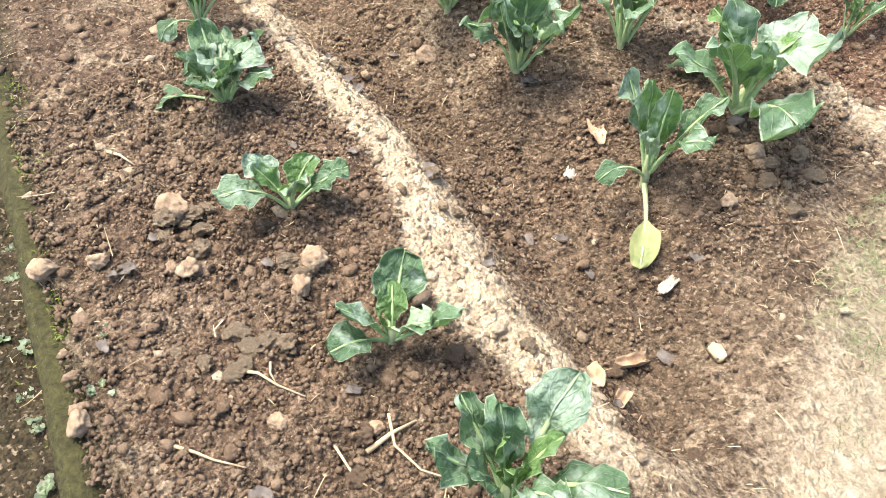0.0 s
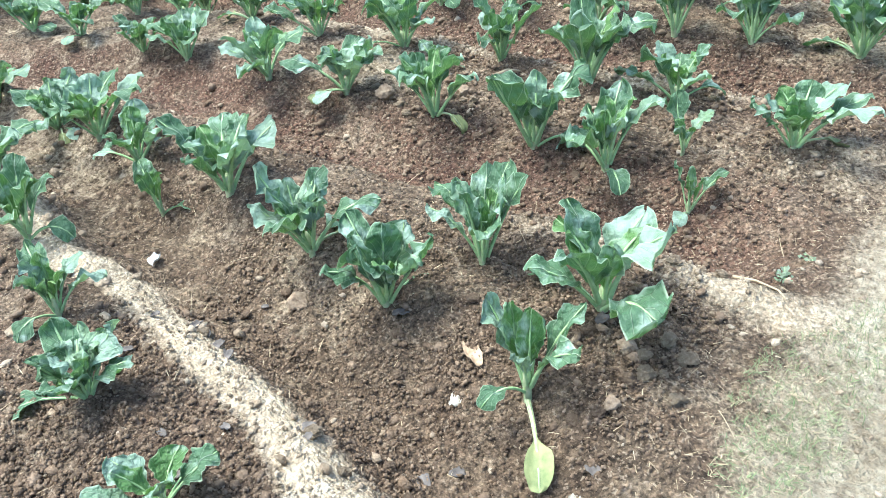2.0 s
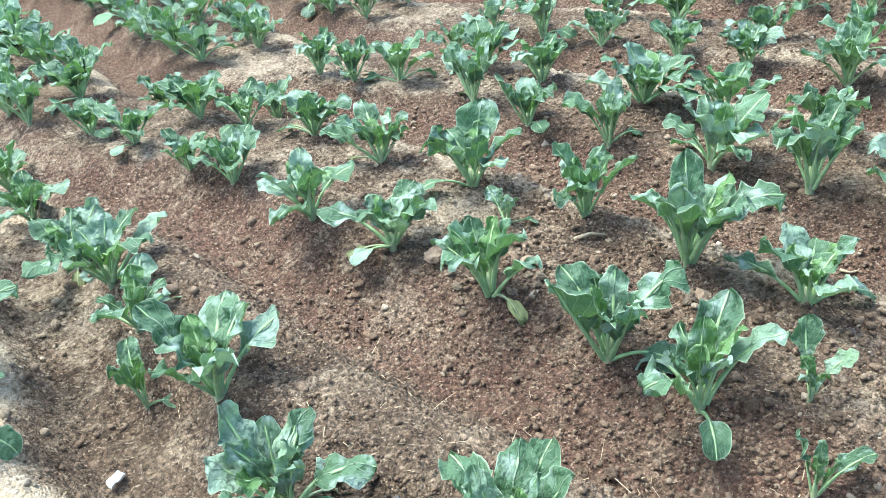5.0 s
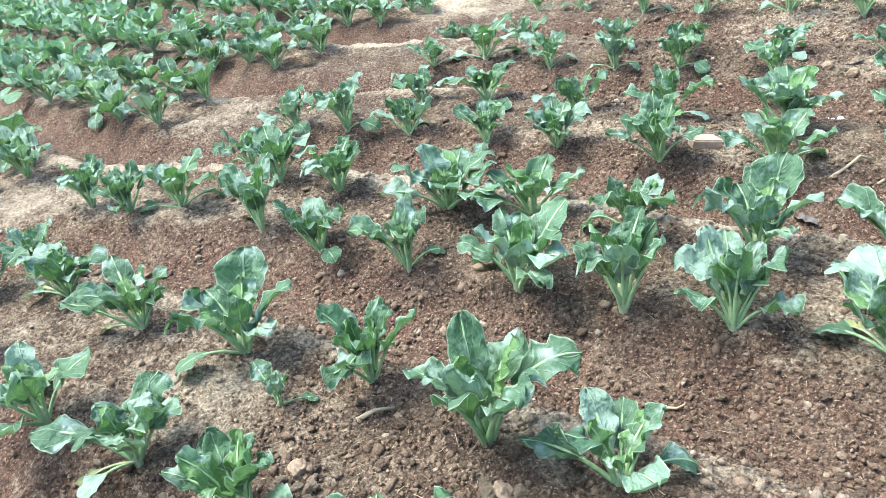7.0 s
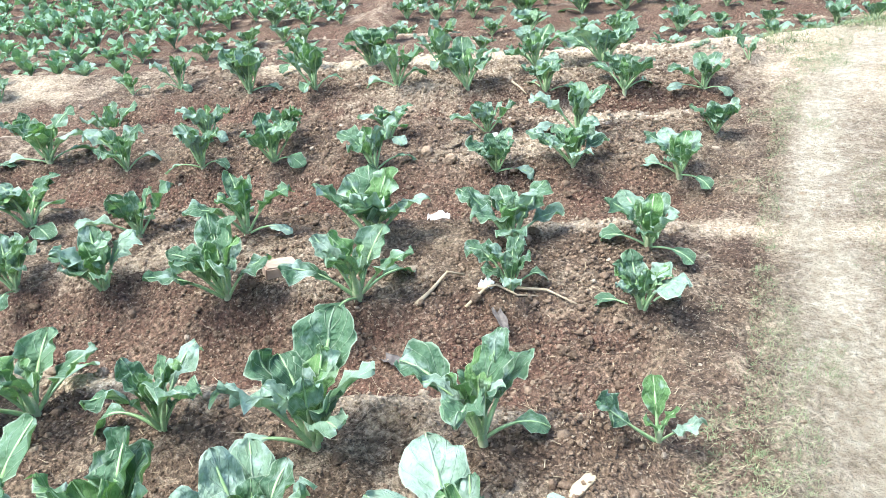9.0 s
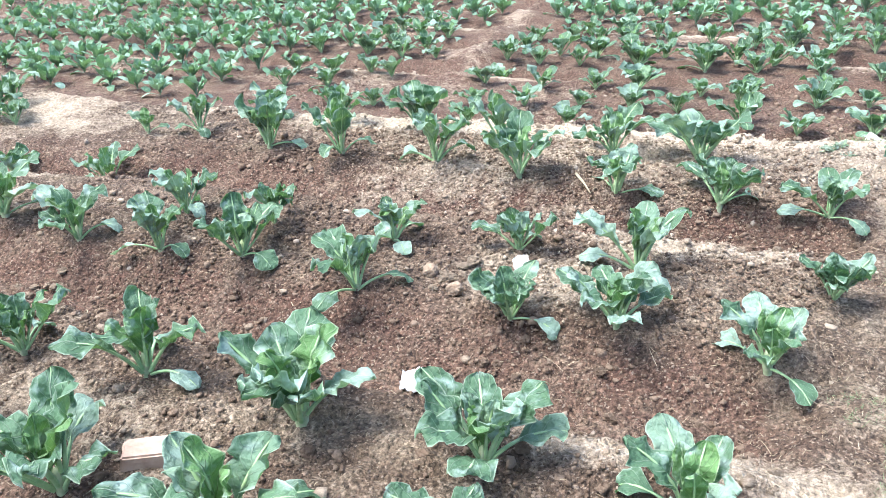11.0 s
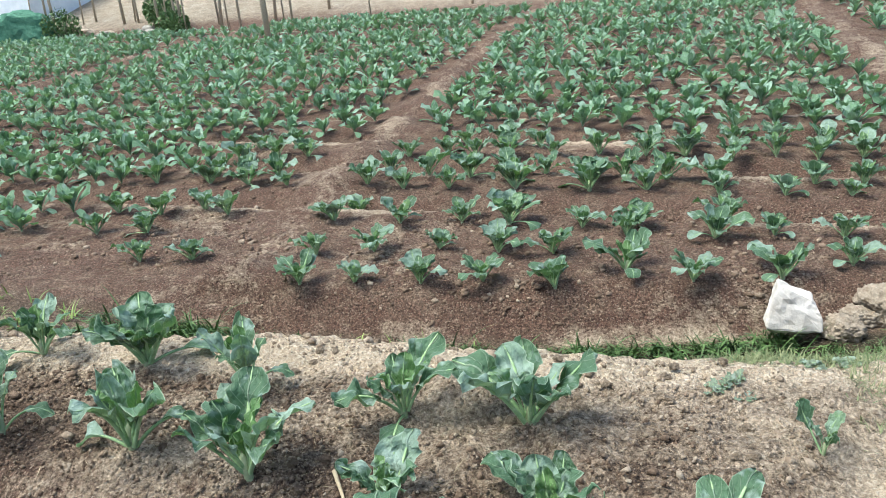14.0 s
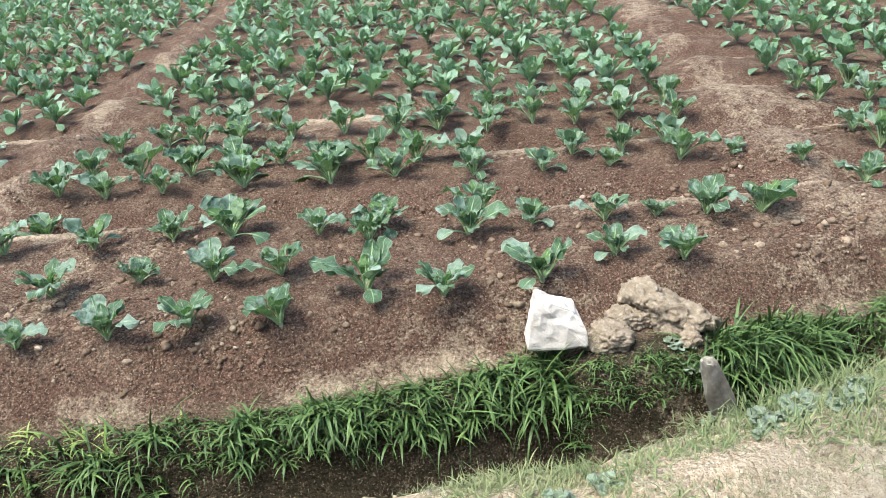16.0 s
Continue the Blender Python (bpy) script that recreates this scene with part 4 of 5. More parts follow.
blades("verge_grass", TURF, verge_spots(), "small green tufts of grass along the footpath", "grass", 5, 2, 0.2)
blades("path_grass", TURF, turf_spots(), "short trampled dry and green grass beside the footpath", "grass", 2, 2, 0.2)


def tuft(r, out, x, y, z, blades_n, size, out_az, spread=1.1):
    for _ in range(blades_n):
        out.append((x + r.normal(0, 0.035), y + r.normal(0, 0.025), z - 0.01, (r.uniform(0.09, 0.28) + 0.18 * (r.rand() < 0.1)) * size, r.uniform(0.006, 0.024) * min(1.0, size + 0.2), r.normal(out_az, spread), r.uniform(0.6, 1.55), r.uniform(0.3, 2.5)))


def ditch_grass_spots():
    r = np.random.RandomState(10)
    out = []
    for _ in range(2500):
        x = r.uniform(-4.2, 4.5)
        lush = float(NC.fbm(np.array([x]), np.array([3.0]), 2.3, 2)[0])
        dam = 0.9 < x < 1.72
        back = r.uniform(-0.30, -0.05 + 0.2 * lush) if x > -1.2 else r.uniform(-0.75, -0.02)
        if dam:
            back = r.uniform(-0.42, -0.28)
            if r.rand() < 0.5:
                continue
        y = float(far_foot(x)) + back
        if y < near_lip(x) + 0.1 or r.rand() > 0.75 + lush:
            continue
        if 0.1 < x < 0.9 and r.rand() < 0.4:
            continue
        size = 0.9 * r.uniform(0.45, 1.15) * (1.0 + 1.1 * lush) * (0.36 if dam else 1.0) * (0.6 if back > -0.12 else 1.0)
        tuft(r, out, x, y, height(x, y), r.randint(7, 15), size, -1.57, 1.0)
    return out


def shallow_grass_spots():
    r = np.random.RandomState(15)
    out = []
    for _ in range(900):  # thin grass in the shallow end of the ditch
        x = r.uniform(-12, -1.2)
        y = r.uniform(near_lip(x) + 0.0, far_foot(x) - 0.05)
        if NC.fbm(np.array([x]), np.array([y]), 1.2, 2)[0] > -0.05:
            tuft(r, out, x, y, height(x, y), r.randint(6, 12), r.uniform(0.35, 0.7), r.uniform(0, 6.3), 1.5)
    return out


def lip_grass_spots():
    """Uneven tufts of half-dry grass on the near lip of the ditch."""
    r = np.random.RandomState(12)
    out = []
    for _ in range(3000):
        x = r.uniform(-2.6, 3.4)
        d = abs(r.normal(0, 0.10 + 0.28 * (x > 0.75)))
        y = float(near_lip(x)) - d + 0.03
        lush = NC.fbm(np.array([x]), np.array([y]), 2.6, 2)[0] + 0.22 * (x > 0.45) - 0.55 * (x < 0.3)
        if lush < 0.0:
            continue
        z = float(land(np.array([x]), np.array([y]))[0][0])
        for _ in range(r.randint(6, 16)):
            out.append((x + r.normal(0, 0.025), y + r.normal(0, 0.025), z - 0.006, r.uniform(0.022, 0.075) * (0.8 + 1.2 * lush if x > 0.4 else 0.6), r.uniform(0.002, 0.0055), r.uniform(0, 6.3), r.uniform(0.4, 1.5), r.uniform(0.0, 1.6)))
    return out


blades("lip_grass", LIP_GRASS, lip_grass_spots(), "half-dry green tufts of grass along the near ditch edge", "grass", 6, 3, 0.1)
blades("shallow_grass", YOUNG_GRASS, shallow_grass_spots(), "yellow-green grass in the shallow end of the ditch", "grass", 8, 4, 0.05)
blades("ditch_grass", GRASS, ditch_grass_spots(), "long bright green grass hanging over the ditch bank", "grass", 3, 5, 0.05)


# ---- single things ----
def thing(name, data, m, label, category, group=""):
    ob = new(name, data)
    ob.matrix_basis = m
    return tagged(ob, label, category, group)


def at(x, y, up=0.0, rz=0.0, rx=0.0, ry=0.0, z=None):
    h = float(land(np.array([x]), np.array([y]))[0][0]) if z is None else z
    return pose(x, y, h + up, rx, ry, rz)


def rock_data(name, mat, size, seed, cuts=7, rough=0.06, sub=3, crust=False):
    """A lump cut by flat faces, with worn edges."""
    rnd = random.Random(seed)
    bm = bmesh.new()
    bmesh.ops.create_icosphere(bm, subdivisions=sub, radius=1)
    planes = []
    for _ in range(cuts):
        d = Vector((rnd.gauss(0, 1), rnd.gauss(0, 1), rnd.gauss(0, 1))).normalized()
        planes.append((d, rnd.uniform(0.55, 0.8)))
    for p in bm.verts:
        c = p.co.copy()
        for d, h in planes:
            over = c.dot(d) - h
            if over > 0:
                c -= d * over * 0.93
        c += c.normalized() * rough * (noise.noise(c * 2.6 + Vector((seed, 0, 0))) + 0.5 * noise.noise(c * 7 + Vector((0, seed, 0))) + 0.3 * noise.noise(c * 15 + Vector((seed, seed, 0))))
        if crust:
            c += c.normalized() * rough * (0.45 * noise.noise(c * 5 + Vector((seed, 3, 0))) + 0.35 * noise.noise(c * 11) + 0.3 * noise.noise(c * 23) + 0.2 * noise.noise(c * 41))
        p.co = Vector((c.x * size[0], c.y * size[1], c.z * size[2]))
    d = bpy.data.meshes.new(name)
    bm.to_mesh(d)
    bm.free()
    d.materials.append(mat)
    d.polygons.foreach_set("use_smooth", [0.15 < rough < 0.3] * len(d.polygons))
    return d


def boulder_data():
    """A split block: peaked top, one broad flat front, undercut foot, chipped edges."""
    bm = bmesh.new()
    for x, y, z in ((-0.175, -0.11, -0.105), (-0.105, -0.01, 0.165), (-0.02, 0.0, 0.12), (0.115, -0.02, 0.055), (0.165, -0.06, -0.02), (0.175, -0.12, -0.125), (-0.13, 0.0, -0.19), (0.14, 0.0, -0.19), (-0.085, 0.12, 0.15), (0.13, 0.13, 0.04), (-0.15, 0.13, -0.17), (0.155, 0.14, -0.17)):
        bm.verts.new((x, y, z))
    bmesh.ops.convex_hull(bm, input=bm.verts[:])
    bmesh.ops.dissolve_limit(bm, angle_limit=radians(12), verts=bm.verts[:], edges=bm.edges[:])
    bmesh.ops.bevel(bm, geom=bm.edges[:], offset=0.007, segments=2, affect="EDGES")
    bmesh.ops.triangulate(bm, faces=bm.faces[:])
    for _ in range(3):
        bmesh.ops.subdivide_edges(bm, edges=[e for e in bm.edges if e.calc_length() > 0.018], cuts=1)
        bmesh.ops.triangulate(bm, faces=bm.faces[:])
    bm.normal_update()
    for v in bm.verts:
        q = v.co * 11
        ridge = abs(noise.noise(Vector((q.x * 0.6, q.y, q.z * 2.4 + q.x))))
        v.co += v.normal * (0.010 * noise.noise(q) + 0.006 * noise.noise(q * 2.7) + 0.013 * ridge)
    d = bpy.data.meshes.new("boulder")
    bm.to_mesh(d)
    bm.free()
    d.materials.append(ROCK)
    return d


def block_data(name, mat, w, d, h):
    """A broken block with worn edges."""
    bm = bmesh.new()
    bmesh.ops.create_cube(bm, size=1)
    for v in bm.verts:
        v.co = Vector((v.co.x * w * (1 - 0.15 * (v.co.y > 0)), v.co.y * d, v.co.z * h))
    bmesh.ops.bevel(bm, geom=bm.edges[:], offset=h * 0.12, segments=2, affect="EDGES")
    bmesh.ops.triangulate(bm, faces=bm.faces[:])
    bmesh.ops.subdivide_edges(bm, edges=bm.edges[:], cuts=2, use_grid_fill=True)
    bm.normal_update()
    for v in bm.verts:
        v.co += v.normal * h * 0.09 * noise.noise(v.co * 40)
    m = bpy.data.meshes.new(name)
    bm.to_mesh(m)
    bm.free()
    m.materials.append(mat)
    return m


def tube_data(name, mat, points, radii, sides=6):
    """A bent, tapering stalk through the points."""
    V, F = [], []
    pts = [Vector(p) for p in points]
    for i, p in enumerate(pts):
        t = (pts[min(i + 1, len(pts) - 1)] - pts[max(i - 1, 0)]).normalized()
        side = t.cross(Vector((0.13, 0.2, 1))).normalized()
        up = side.cross(t)
        for j in range(sides):
            a = 6.2832 * j / sides
            V.append(p + (side * math.cos(a) + up * math.sin(a)) * radii[i])
    for i in range(len(pts) - 1):
        for j in range(sides):
            F.append((sides * i + j, sides * i + (j + 1) % sides, sides * (i + 1) + (j + 1) % sides, sides * (i + 1) + j))
    F.append(tuple(reversed(range(sides))))
    F.append(tuple(sides * (len(pts) - 1) + j for j in range(sides)))
    return mesh_data(name, V, F, mat if isinstance(mat, list) else [mat], True)


def sheet_data(name, mat, w, h, seed, crumple=0.02, n=12, thick=0.002, curl=0.0):
    """A crumpled scrap with an uneven outline and two sides."""
    V, F = [], []
    for side in (1, -1):
        for i in range(n + 1):
            for j in range(n + 1):
                u, v = i / n * 2 - 1, j / n * 2 - 1
                k = 1 / max(1.0, math.hypot(u, v)) ** 0.7
                e = 1 + 0.22 * noise.noise(Vector((u * 1.7 + seed, v * 1.7, 0)))
                x, y = u * k * e * w / 2, v * k * e * h / 2
                z = crumple * (noise.noise(Vector((u * 2.2, v * 2.2, seed))) + 0.6 * noise.noise(Vector((u * 5, v * 5, seed + 3)))) + curl * (u * u) + side * thick / 2
                V.append((x, y, z))
    m = (n + 1) ** 2
    for i in range(n):
        for j in range(n):
            a = i * (n + 1) + j
            F.append((a, a + n + 1, a + n + 2, a + 1))
            F.append((m + a, m + a + 1, m + a + n + 2, m + a + n + 1))
    rim = [i for i in range(n + 1)] + [n + (n + 1) * i for i in range(1, n + 1)] + [(n + 1) * n + i for i in range(n - 1, -1, -1)] + [(n + 1) * i for i in range(n - 1, 0, -1)]
    for a, b in zip(rim, rim[1:] + rim[:1]):
        F.append((a, b, m + b, m + a))
    return mesh_data(name, V, F, [mat], True)


# white boulder and clods on the ditch bank
thing("boulder", boulder_data(), pose(0.82, 11.20, -0.885, 4, 0, 6), "large white angular boulder on the ditch bank", "stone")
for i, (x, y, r) in enumerate(((1.13, 11.24, 0.13), (1.33, 11.44, 0.09), (1.50, 11.45, 0.17), (1.40, 11.56, 0.14), (1.66, 11.38, 0.12), (1.24, 11.44, 0.09), (1.60, 11.2, 0.07))):
    thing("soil_clump", rock_data("soil_clump", EARTH, (r * 1.15, r * 1.0, r * 0.82), 30 + i, 6, 0.2, 5, True), at(x, y, r * 0.35, 40 * i), "pale dry clump of earth on the ditch bank", "clod", "clumps on the ditch bank")
thing("stone_slab", rock_data("stone_slab", SLAB, (0.085, 0.048, 0.37), 53, 8, 0.09, 4), pose(1.68, 10.86, -1.21, 6, -20, 10), "pale stone slab standing in the ditch", "stone")
thing("path_stone", rock_data("path_stone", ROCK, (0.055, 0.045, 0.04), 17, 8, 0.05), at(0.40, 4.29, 0.01, 30), "white stone on the trodden footpath", "stone")

# the larger loose clods, one by one
CLOD_SHAPES = {m: [rock_data("soil_clod", m, (1.0, 0.9, 0.72), 200 + k, 7, 0.34, 3, True) for k in range(8)] for m in (SOIL_LUMP, DRY_LUMP)}
for i, (x, y, r) in enumerate(LARGE_CLODS):
    _, dry, worn = land(np.array([x]), np.array([y]), False)
    pale = max(float(dry[0]), float(worn[0])) > 0.42
    ob = thing("soil_clod", CLOD_SHAPES[DRY_LUMP if pale else SOIL_LUMP][i % 8], at(float(x), float(y), float(r) * 0.15, 47 * i), "pale dry loose clod of soil on the bed" if pale else "brown loose clod of soil on the bed", "clod", "loose clods on the beds")
    ob.scale = (float(r), float(r), float(r))

# large clods on the first bed
for i, (x, y, r) in enumerate(((-1.33, 0.55, 0.05), (-1.0, 0.69, 0.042), (-0.96, 0.63, 0.036), (-1.15, 0.48, 0.034), (-1.29, 0.35, 0.032), (-1.35, 0.26, 0.038), (-0.96, 0.14, 0.034), (-0.73, 0.41, 0.026), (-0.6, 0.53, 0.022), (-1.53, 1.53, 0.05), (-2.13, 2.72, 0.05), (-1.82, 2.87, 0.04), (-1.27, 3.07, 0.045), (-1.05, 6.6, 0.04), (-1.2, 6.72, 0.045), (-2.9, 8.1, 0.04), (-0.55, 1.75, 0.035), (-0.5, 1.55, 0.03))):
    thing("dry_clod", rock_data("dry_clod", PALE_CLOD, (r * 0.85, r * 0.75, r * 0.65), 60 + i, 7, 0.16, 4, True), at(x, y, r * 0.3, 57 * i), "pale dry clod of earth lying on the bed", "clod", "large dry clods")


# heaps of small pale clods
r_heap = random.Random(71)
for cx, cy, wide, n_heap in ((-2.16, 2.72, 0.14, 12), (-1.78, 2.80, 0.12, 9), (-1.08, 6.74, 0.16, 20), (-0.92, 0.46, 0.12, 14), (-1.28, 0.56, 0.10, 10), (-0.98, 0.66, 0.08, 7), (-1.26, 3.06, 0.10, 8), (-0.45, 1.72, 0.12, 10), (-2.9, 6.3, 0.25, 12)):
    for k in range(n_heap):
        x, y, q = cx + r_heap.gauss(0, wide * 0.5), cy + r_heap.gauss(0, wide * 0.4), r_heap.uniform(0.010, 0.030) * (1 if k else 1.3)
        ob = thing("dry_clod", CLOD_SHAPES[DRY_LUMP][k % 8], at(x, y, q * 0.3, 71 * k), "small pale dry clod in a crumbled heap", "clod", "heaps of dry clods")
        ob.scale = (q, q * 0.9, q * 0.8)


def twig(points, r0, label="thin dry twig lying on the soil"):
    """points in plan, laid on the ground."""
    p3 = []
    for i, (x, y) in enumerate(points):
        z = float(land(np.array([x]), np.array([y]))[0][0])
        p3.append((x, y, z + r0 * 1.2 + (0.008 if 0 < i < len(points) - 1 else 0)))
    c = Vector(p3[0])
    rad = [r0 * (1 - 0.6 * i / (len(p3) - 1)) for i in range(len(p3))]
    return thing("twig", tube_data("twig", STRAW, [Vector(p) - c for p in p3], rad), Matrix.Translation(c), label, "twig", "twigs and sticks")


twig([(-0.87, 0.42), (-0.83, 0.435), (-0.79, 0.45), (-0.73, 0.47)], 0.004)
twig([(-0.84, 0.47), (-0.82, 0.455), (-0.79, 0.45)], 0.003)
twig([(-0.82, 0.24), (-0.78, 0.265), (-0.75, 0.28), (-0.69, 0.31)], 0.004)
twig([(-0.58, 0.49), (-0.57, 0.54), (-0.56, 0.59)], 0.006, "straight pale stick lying on the bed")
twig([(-0.60, 0.56), (-0.55, 0.53), (-0.48, 0.53), (-0.42, 0.57)], 0.0035)
twig([(-0.62, 0.45), (-0.55, 0.44), (-0.50, 0.46)], 0.003)
twig([(-1.64, 0.55), (-1.59, 0.56), (-1.54, 0.57)], 0.005, "straight pale stick lying on the bed")
twig([(-1.81, 3.12), (-1.775, 3.17), (-1.74, 3.22)], 0.009, "pale cut stalk lying between cabbages")
twig([(-0.92, 7.95), (-0.86, 7.87), (-0.81, 7.80), (-0.80, 7.86)], 0.008, "curved pale stalk lying on the bed")
twig([(-2.60, 6.08), (-2.55, 6.13), (-2.52, 6.17)], 0.007)
twig([(-0.90, 5.24), (-0.86, 5.32), (-0.82, 5.42), (-0.76, 5.44)], 0.009, "curved pale root on the bed")
twig([(-0.69, 5.32), (-0.62, 5.34), (-0.54, 5.31), (-0.47, 5.33)], 0.006, "pale dry root on the bed")
twig([(-0.72, 5.25), (-0.66, 5.31), (-0.64, 5.36)], 0.007, "pale dry root on the bed")
twig([(-0.55, 5.36), (-0.44, 5.34), (-0.33, 5.27)], 0.007)
twig([(-1.07, 3.71), (-1.04, 3.73), (-1.02, 3.75)], 0.006)
twig([(-0.43, 2.21), (-0.37, 2.24), (-0.30, 2.21), (-0.27, 2.16)], 0.005)

# scraps
thing("paper_scrap", sheet_data("paper_scrap", WHITE, 0.12, 0.10, 3, 0.04), at(-1.04, 6.19, 0.03, 20, 18), "crumpled white paper scrap in a furrow", "paper")
thing("paper_scrap", sheet_data("paper_scrap", WHITE, 0.06, 0.05, 8, 0.02), at(-0.66, 5.35, 0.02, 50, 20), "small white scrap beside a root", "paper")
thing("dry_husk", sheet_data("dry_husk", HUSK, 0.042, 0.11, 5, 0.006, 10, 0.003, 0.012), at(-0.90, 1.55, 0.006, 55), "curled dry brown husk on the bed", "husk", "dry husks")
thing("dry_husk", sheet_data("dry_husk", HUSK, 0.03, 0.085, 6, 0.008, 10, 0.003, 0.02), at(-0.41, 1.09, 0.008, -30), "curled dry brown husk on the bed", "husk", "dry husks")
thing("dry_husk", sheet_data("dry_husk", HUSK, 0.035, 0.06, 7, 0.01, 10, 0.003, 0.02), at(-0.43, 0.97, 0.008, 60), "curled dry brown husk on the bed", "husk", "dry husks")
thing("dry_husk", sheet_data("dry_husk", HUSK, 0.03, 0.06, 9, 0.01, 10, 0.003, 0.02), at(-0.36, 0.98, 0.008, 10), "curled dry brown husk on the bed", "husk", "dry husks")
thing("dry_husk", sheet_data("dry_husk", WHITE, 0.03, 0.06, 10, 0.01, 10, 0.003, 0.015), at(-2.17, 1.47, 0.01, 20), "curled pale husk under a cabbage", "husk", "dry husks")
thing("wood_chip", sheet_data("wood_chip", STRAW, 0.035, 0.10, 11, 0.003, 8, 0.008), at(-0.26, 4.41, 0.008, -30), "flat pale wood chip on the bed", "wood")
thing("wood_chip", sheet_data("wood_chip", STRAW, 0.03, 0.045, 12, 0.003, 8, 0.012), at(-0.285, 1.2, 0.010, 70), "flat pale wood chip on the bed", "wood")
thing("dead_leaf", sheet_data("dead_leaf", BIT, 0.035, 0.22, 41, 0.012, 10, 0.002, 0.012), at(-0.60, 5.22, 0.012, 24), "long grey dead leaf lying on the bed", "leaf")
thing("dead_leaf", sheet_data("dead_leaf", BIT, 0.05, 0.11, 42, 0.02, 10, 0.002, 0.012), at(-0.95, 5.05, 0.012, 70), "grey dead leaf lying on the bed", "leaf")
thing("plastic_scrap", sheet_data("plastic_scrap", GREY, 0.03, 0.06, 13, 0.012), at(-0.88, 1.44, 0.012, 15), "small grey plastic scrap in the furrow", "plastic")
thing("plastic_scrap", sheet_data("plastic_scrap", GREY, 0.028, 0.07, 14, 0.012), at(-0.47, 1.29, 0.012, 0), "small grey plastic scrap in the furrow", "plastic")
thing("fallen_leaf", sheet_data("fallen_leaf", WHITE, 0.065, 0.09, 15, 0.008, 10, 0.002, 0.012), at(-0.875, 6.87, 0.02, 20, 25), "pale bleached fallen cabbage leaf", "leaf")
v_wilt, f_wilt, s_wilt, u_wilt = leaf_arrays(random.Random(5), 0.25, 0.062, 0.5, 12, -14, 0.006, 18, 8)
thing("fallen_leaf", mesh_data("fallen_leaf", v_wilt, f_wilt, [YELLOW, STEM], True, s_wilt, u_wilt), at(-0.69, 1.48, 0.03, -48, 0, 14), "wilted yellow-green cabbage leaf on the soil", "leaf")
thing("clay_block", block_data("clay_block", BRICK, 0.15, 0.09, 0.05), at(-1.50, 5.43, 0.012, 42, 0, 10), "broken clay block on the bed", "block")

# wooden stake in the ditch
z0 = height(-3.08, 9.8)
thing("wooden_stake", tube_data("wooden_stake", WOOD, [(0, 0, -0.1), (0.005, 0.0, 0.2), (-0.015, 0.01, -0.45 - z0)], [0.022, 0.02, 0.016], 7), pose(-3.08, 9.8, z0), "short pale wooden stake in the ditch grass", "stake")

# mossy kerb along the first bed
kb = bmesh.new()
rows_k = []
for i in range(61):
    x = 0.3 - 3.6 * i / 60
    y = 0.155 - 0.31 * (x + 1.05)
    w = 0.030 + 0.012 * noise.noise(Vector((x * 5, 1, 0)))
    t = -0.085 + 0.02 * noise.noise(Vector((x * 4, 0, 0)))
    rows_k.append([kb.verts.new(p) for p in ((x, y - 2.2 * w, -0.40), (x, y - 1.7 * w, t - 0.03), (x, y - 0.8 * w, t), (x, y + w, t - 0.012), (x, y + 1.5 * w, -0.30))])
for a, b in zip(rows_k, rows_k[1:]):
    for j in range(4):
        kb.faces.new((a[j], b[j], b[j + 1], a[j + 1]))
kd = bpy.data.meshes.new("mossy_kerb")
kb.to_mesh(kd)
kb.free()
kd.materials.append(MOSS)
kd.polygons.foreach_set("use_smooth", [True] * len(kd.polygons))
tagged(new("mossy_kerb", kd), "low earth kerb covered in olive green moss", "kerb", kind="structure")


def moss_spots():
    r = np.random.RandomState(14)
    x = r.uniform(-2.6, 0.2, 5200)
    y = 0.155 - 0.31 * (x + 1.05) + r.normal(-0.01, 0.035, 5200)
    k = NC.fbm(x, y, 5.0, 2) > -0.15
    return [(a, b, max(height(a, b), -0.10 if abs(b - 0.155 + 0.31 * (a + 1.05)) < 0.03 else -9), r.uniform(0.005, 0.016), r.uniform(0.002, 0.005), r.uniform(0, 6.3), r.uniform(0.4, 1.5), r.uniform(0, 1.2)) for a, b in zip(x[k], y[k])]


blades("moss_tufts", MOSS_TUFT, moss_spots(), "tiny bright moss shoots on the kerb", "moss", 7, 2, 0.3)

# dark dry leaf scraps on the first beds
r_bits = random.Random(61)
for i in range(34):
    x, y = r_bits.uniform(-1.9, -0.25), r_bits.uniform(0.12, 1.9)
    if y < 0.2 - 0.31 * (x + 1.05):
        continue
    q = r_bits.uniform(0.016, 0.034)
    thing("leaf_scrap", sheet_data("leaf_scrap", BIT, q, q * 1.6, 70 + i, q * 0.3, 6, 0.0015, q * 0.2), at(x, y, 0.006, r_bits.uniform(0, 360), r_bits.uniform(-20, 20)), "small dark grey dry leaf scrap on the soil", "leaf", "dry leaf scraps")


# ---- weeds ----
def weed(x, y, seed, leaves, size, label="low grey-green broadleaf weed"):
    rnd = random.Random(seed)
    base = empty("weed", at(x, y, -0.002))
    for k in range(leaves):
        v, f, s, u = leaf_arrays(rnd, size * rnd.uniform(0.7, 1.2), size * 0.55, 0.4, rnd.uniform(25, 75), rnd.uniform(-25, 20), 0.004, 6, 4)
        part("leaf", mesh_data("leaf", v, f, [WEED, RIB], True, s, u), base, Matrix.Translation((rnd.uniform(-0.9, 0.9) * size, rnd.uniform(-0.9, 0.9) * size, 0)) @ Matrix.Rotation(rnd.uniform(0, 6.3), 4, "Z"))
    return tagged(base, label, "weed", "weeds")


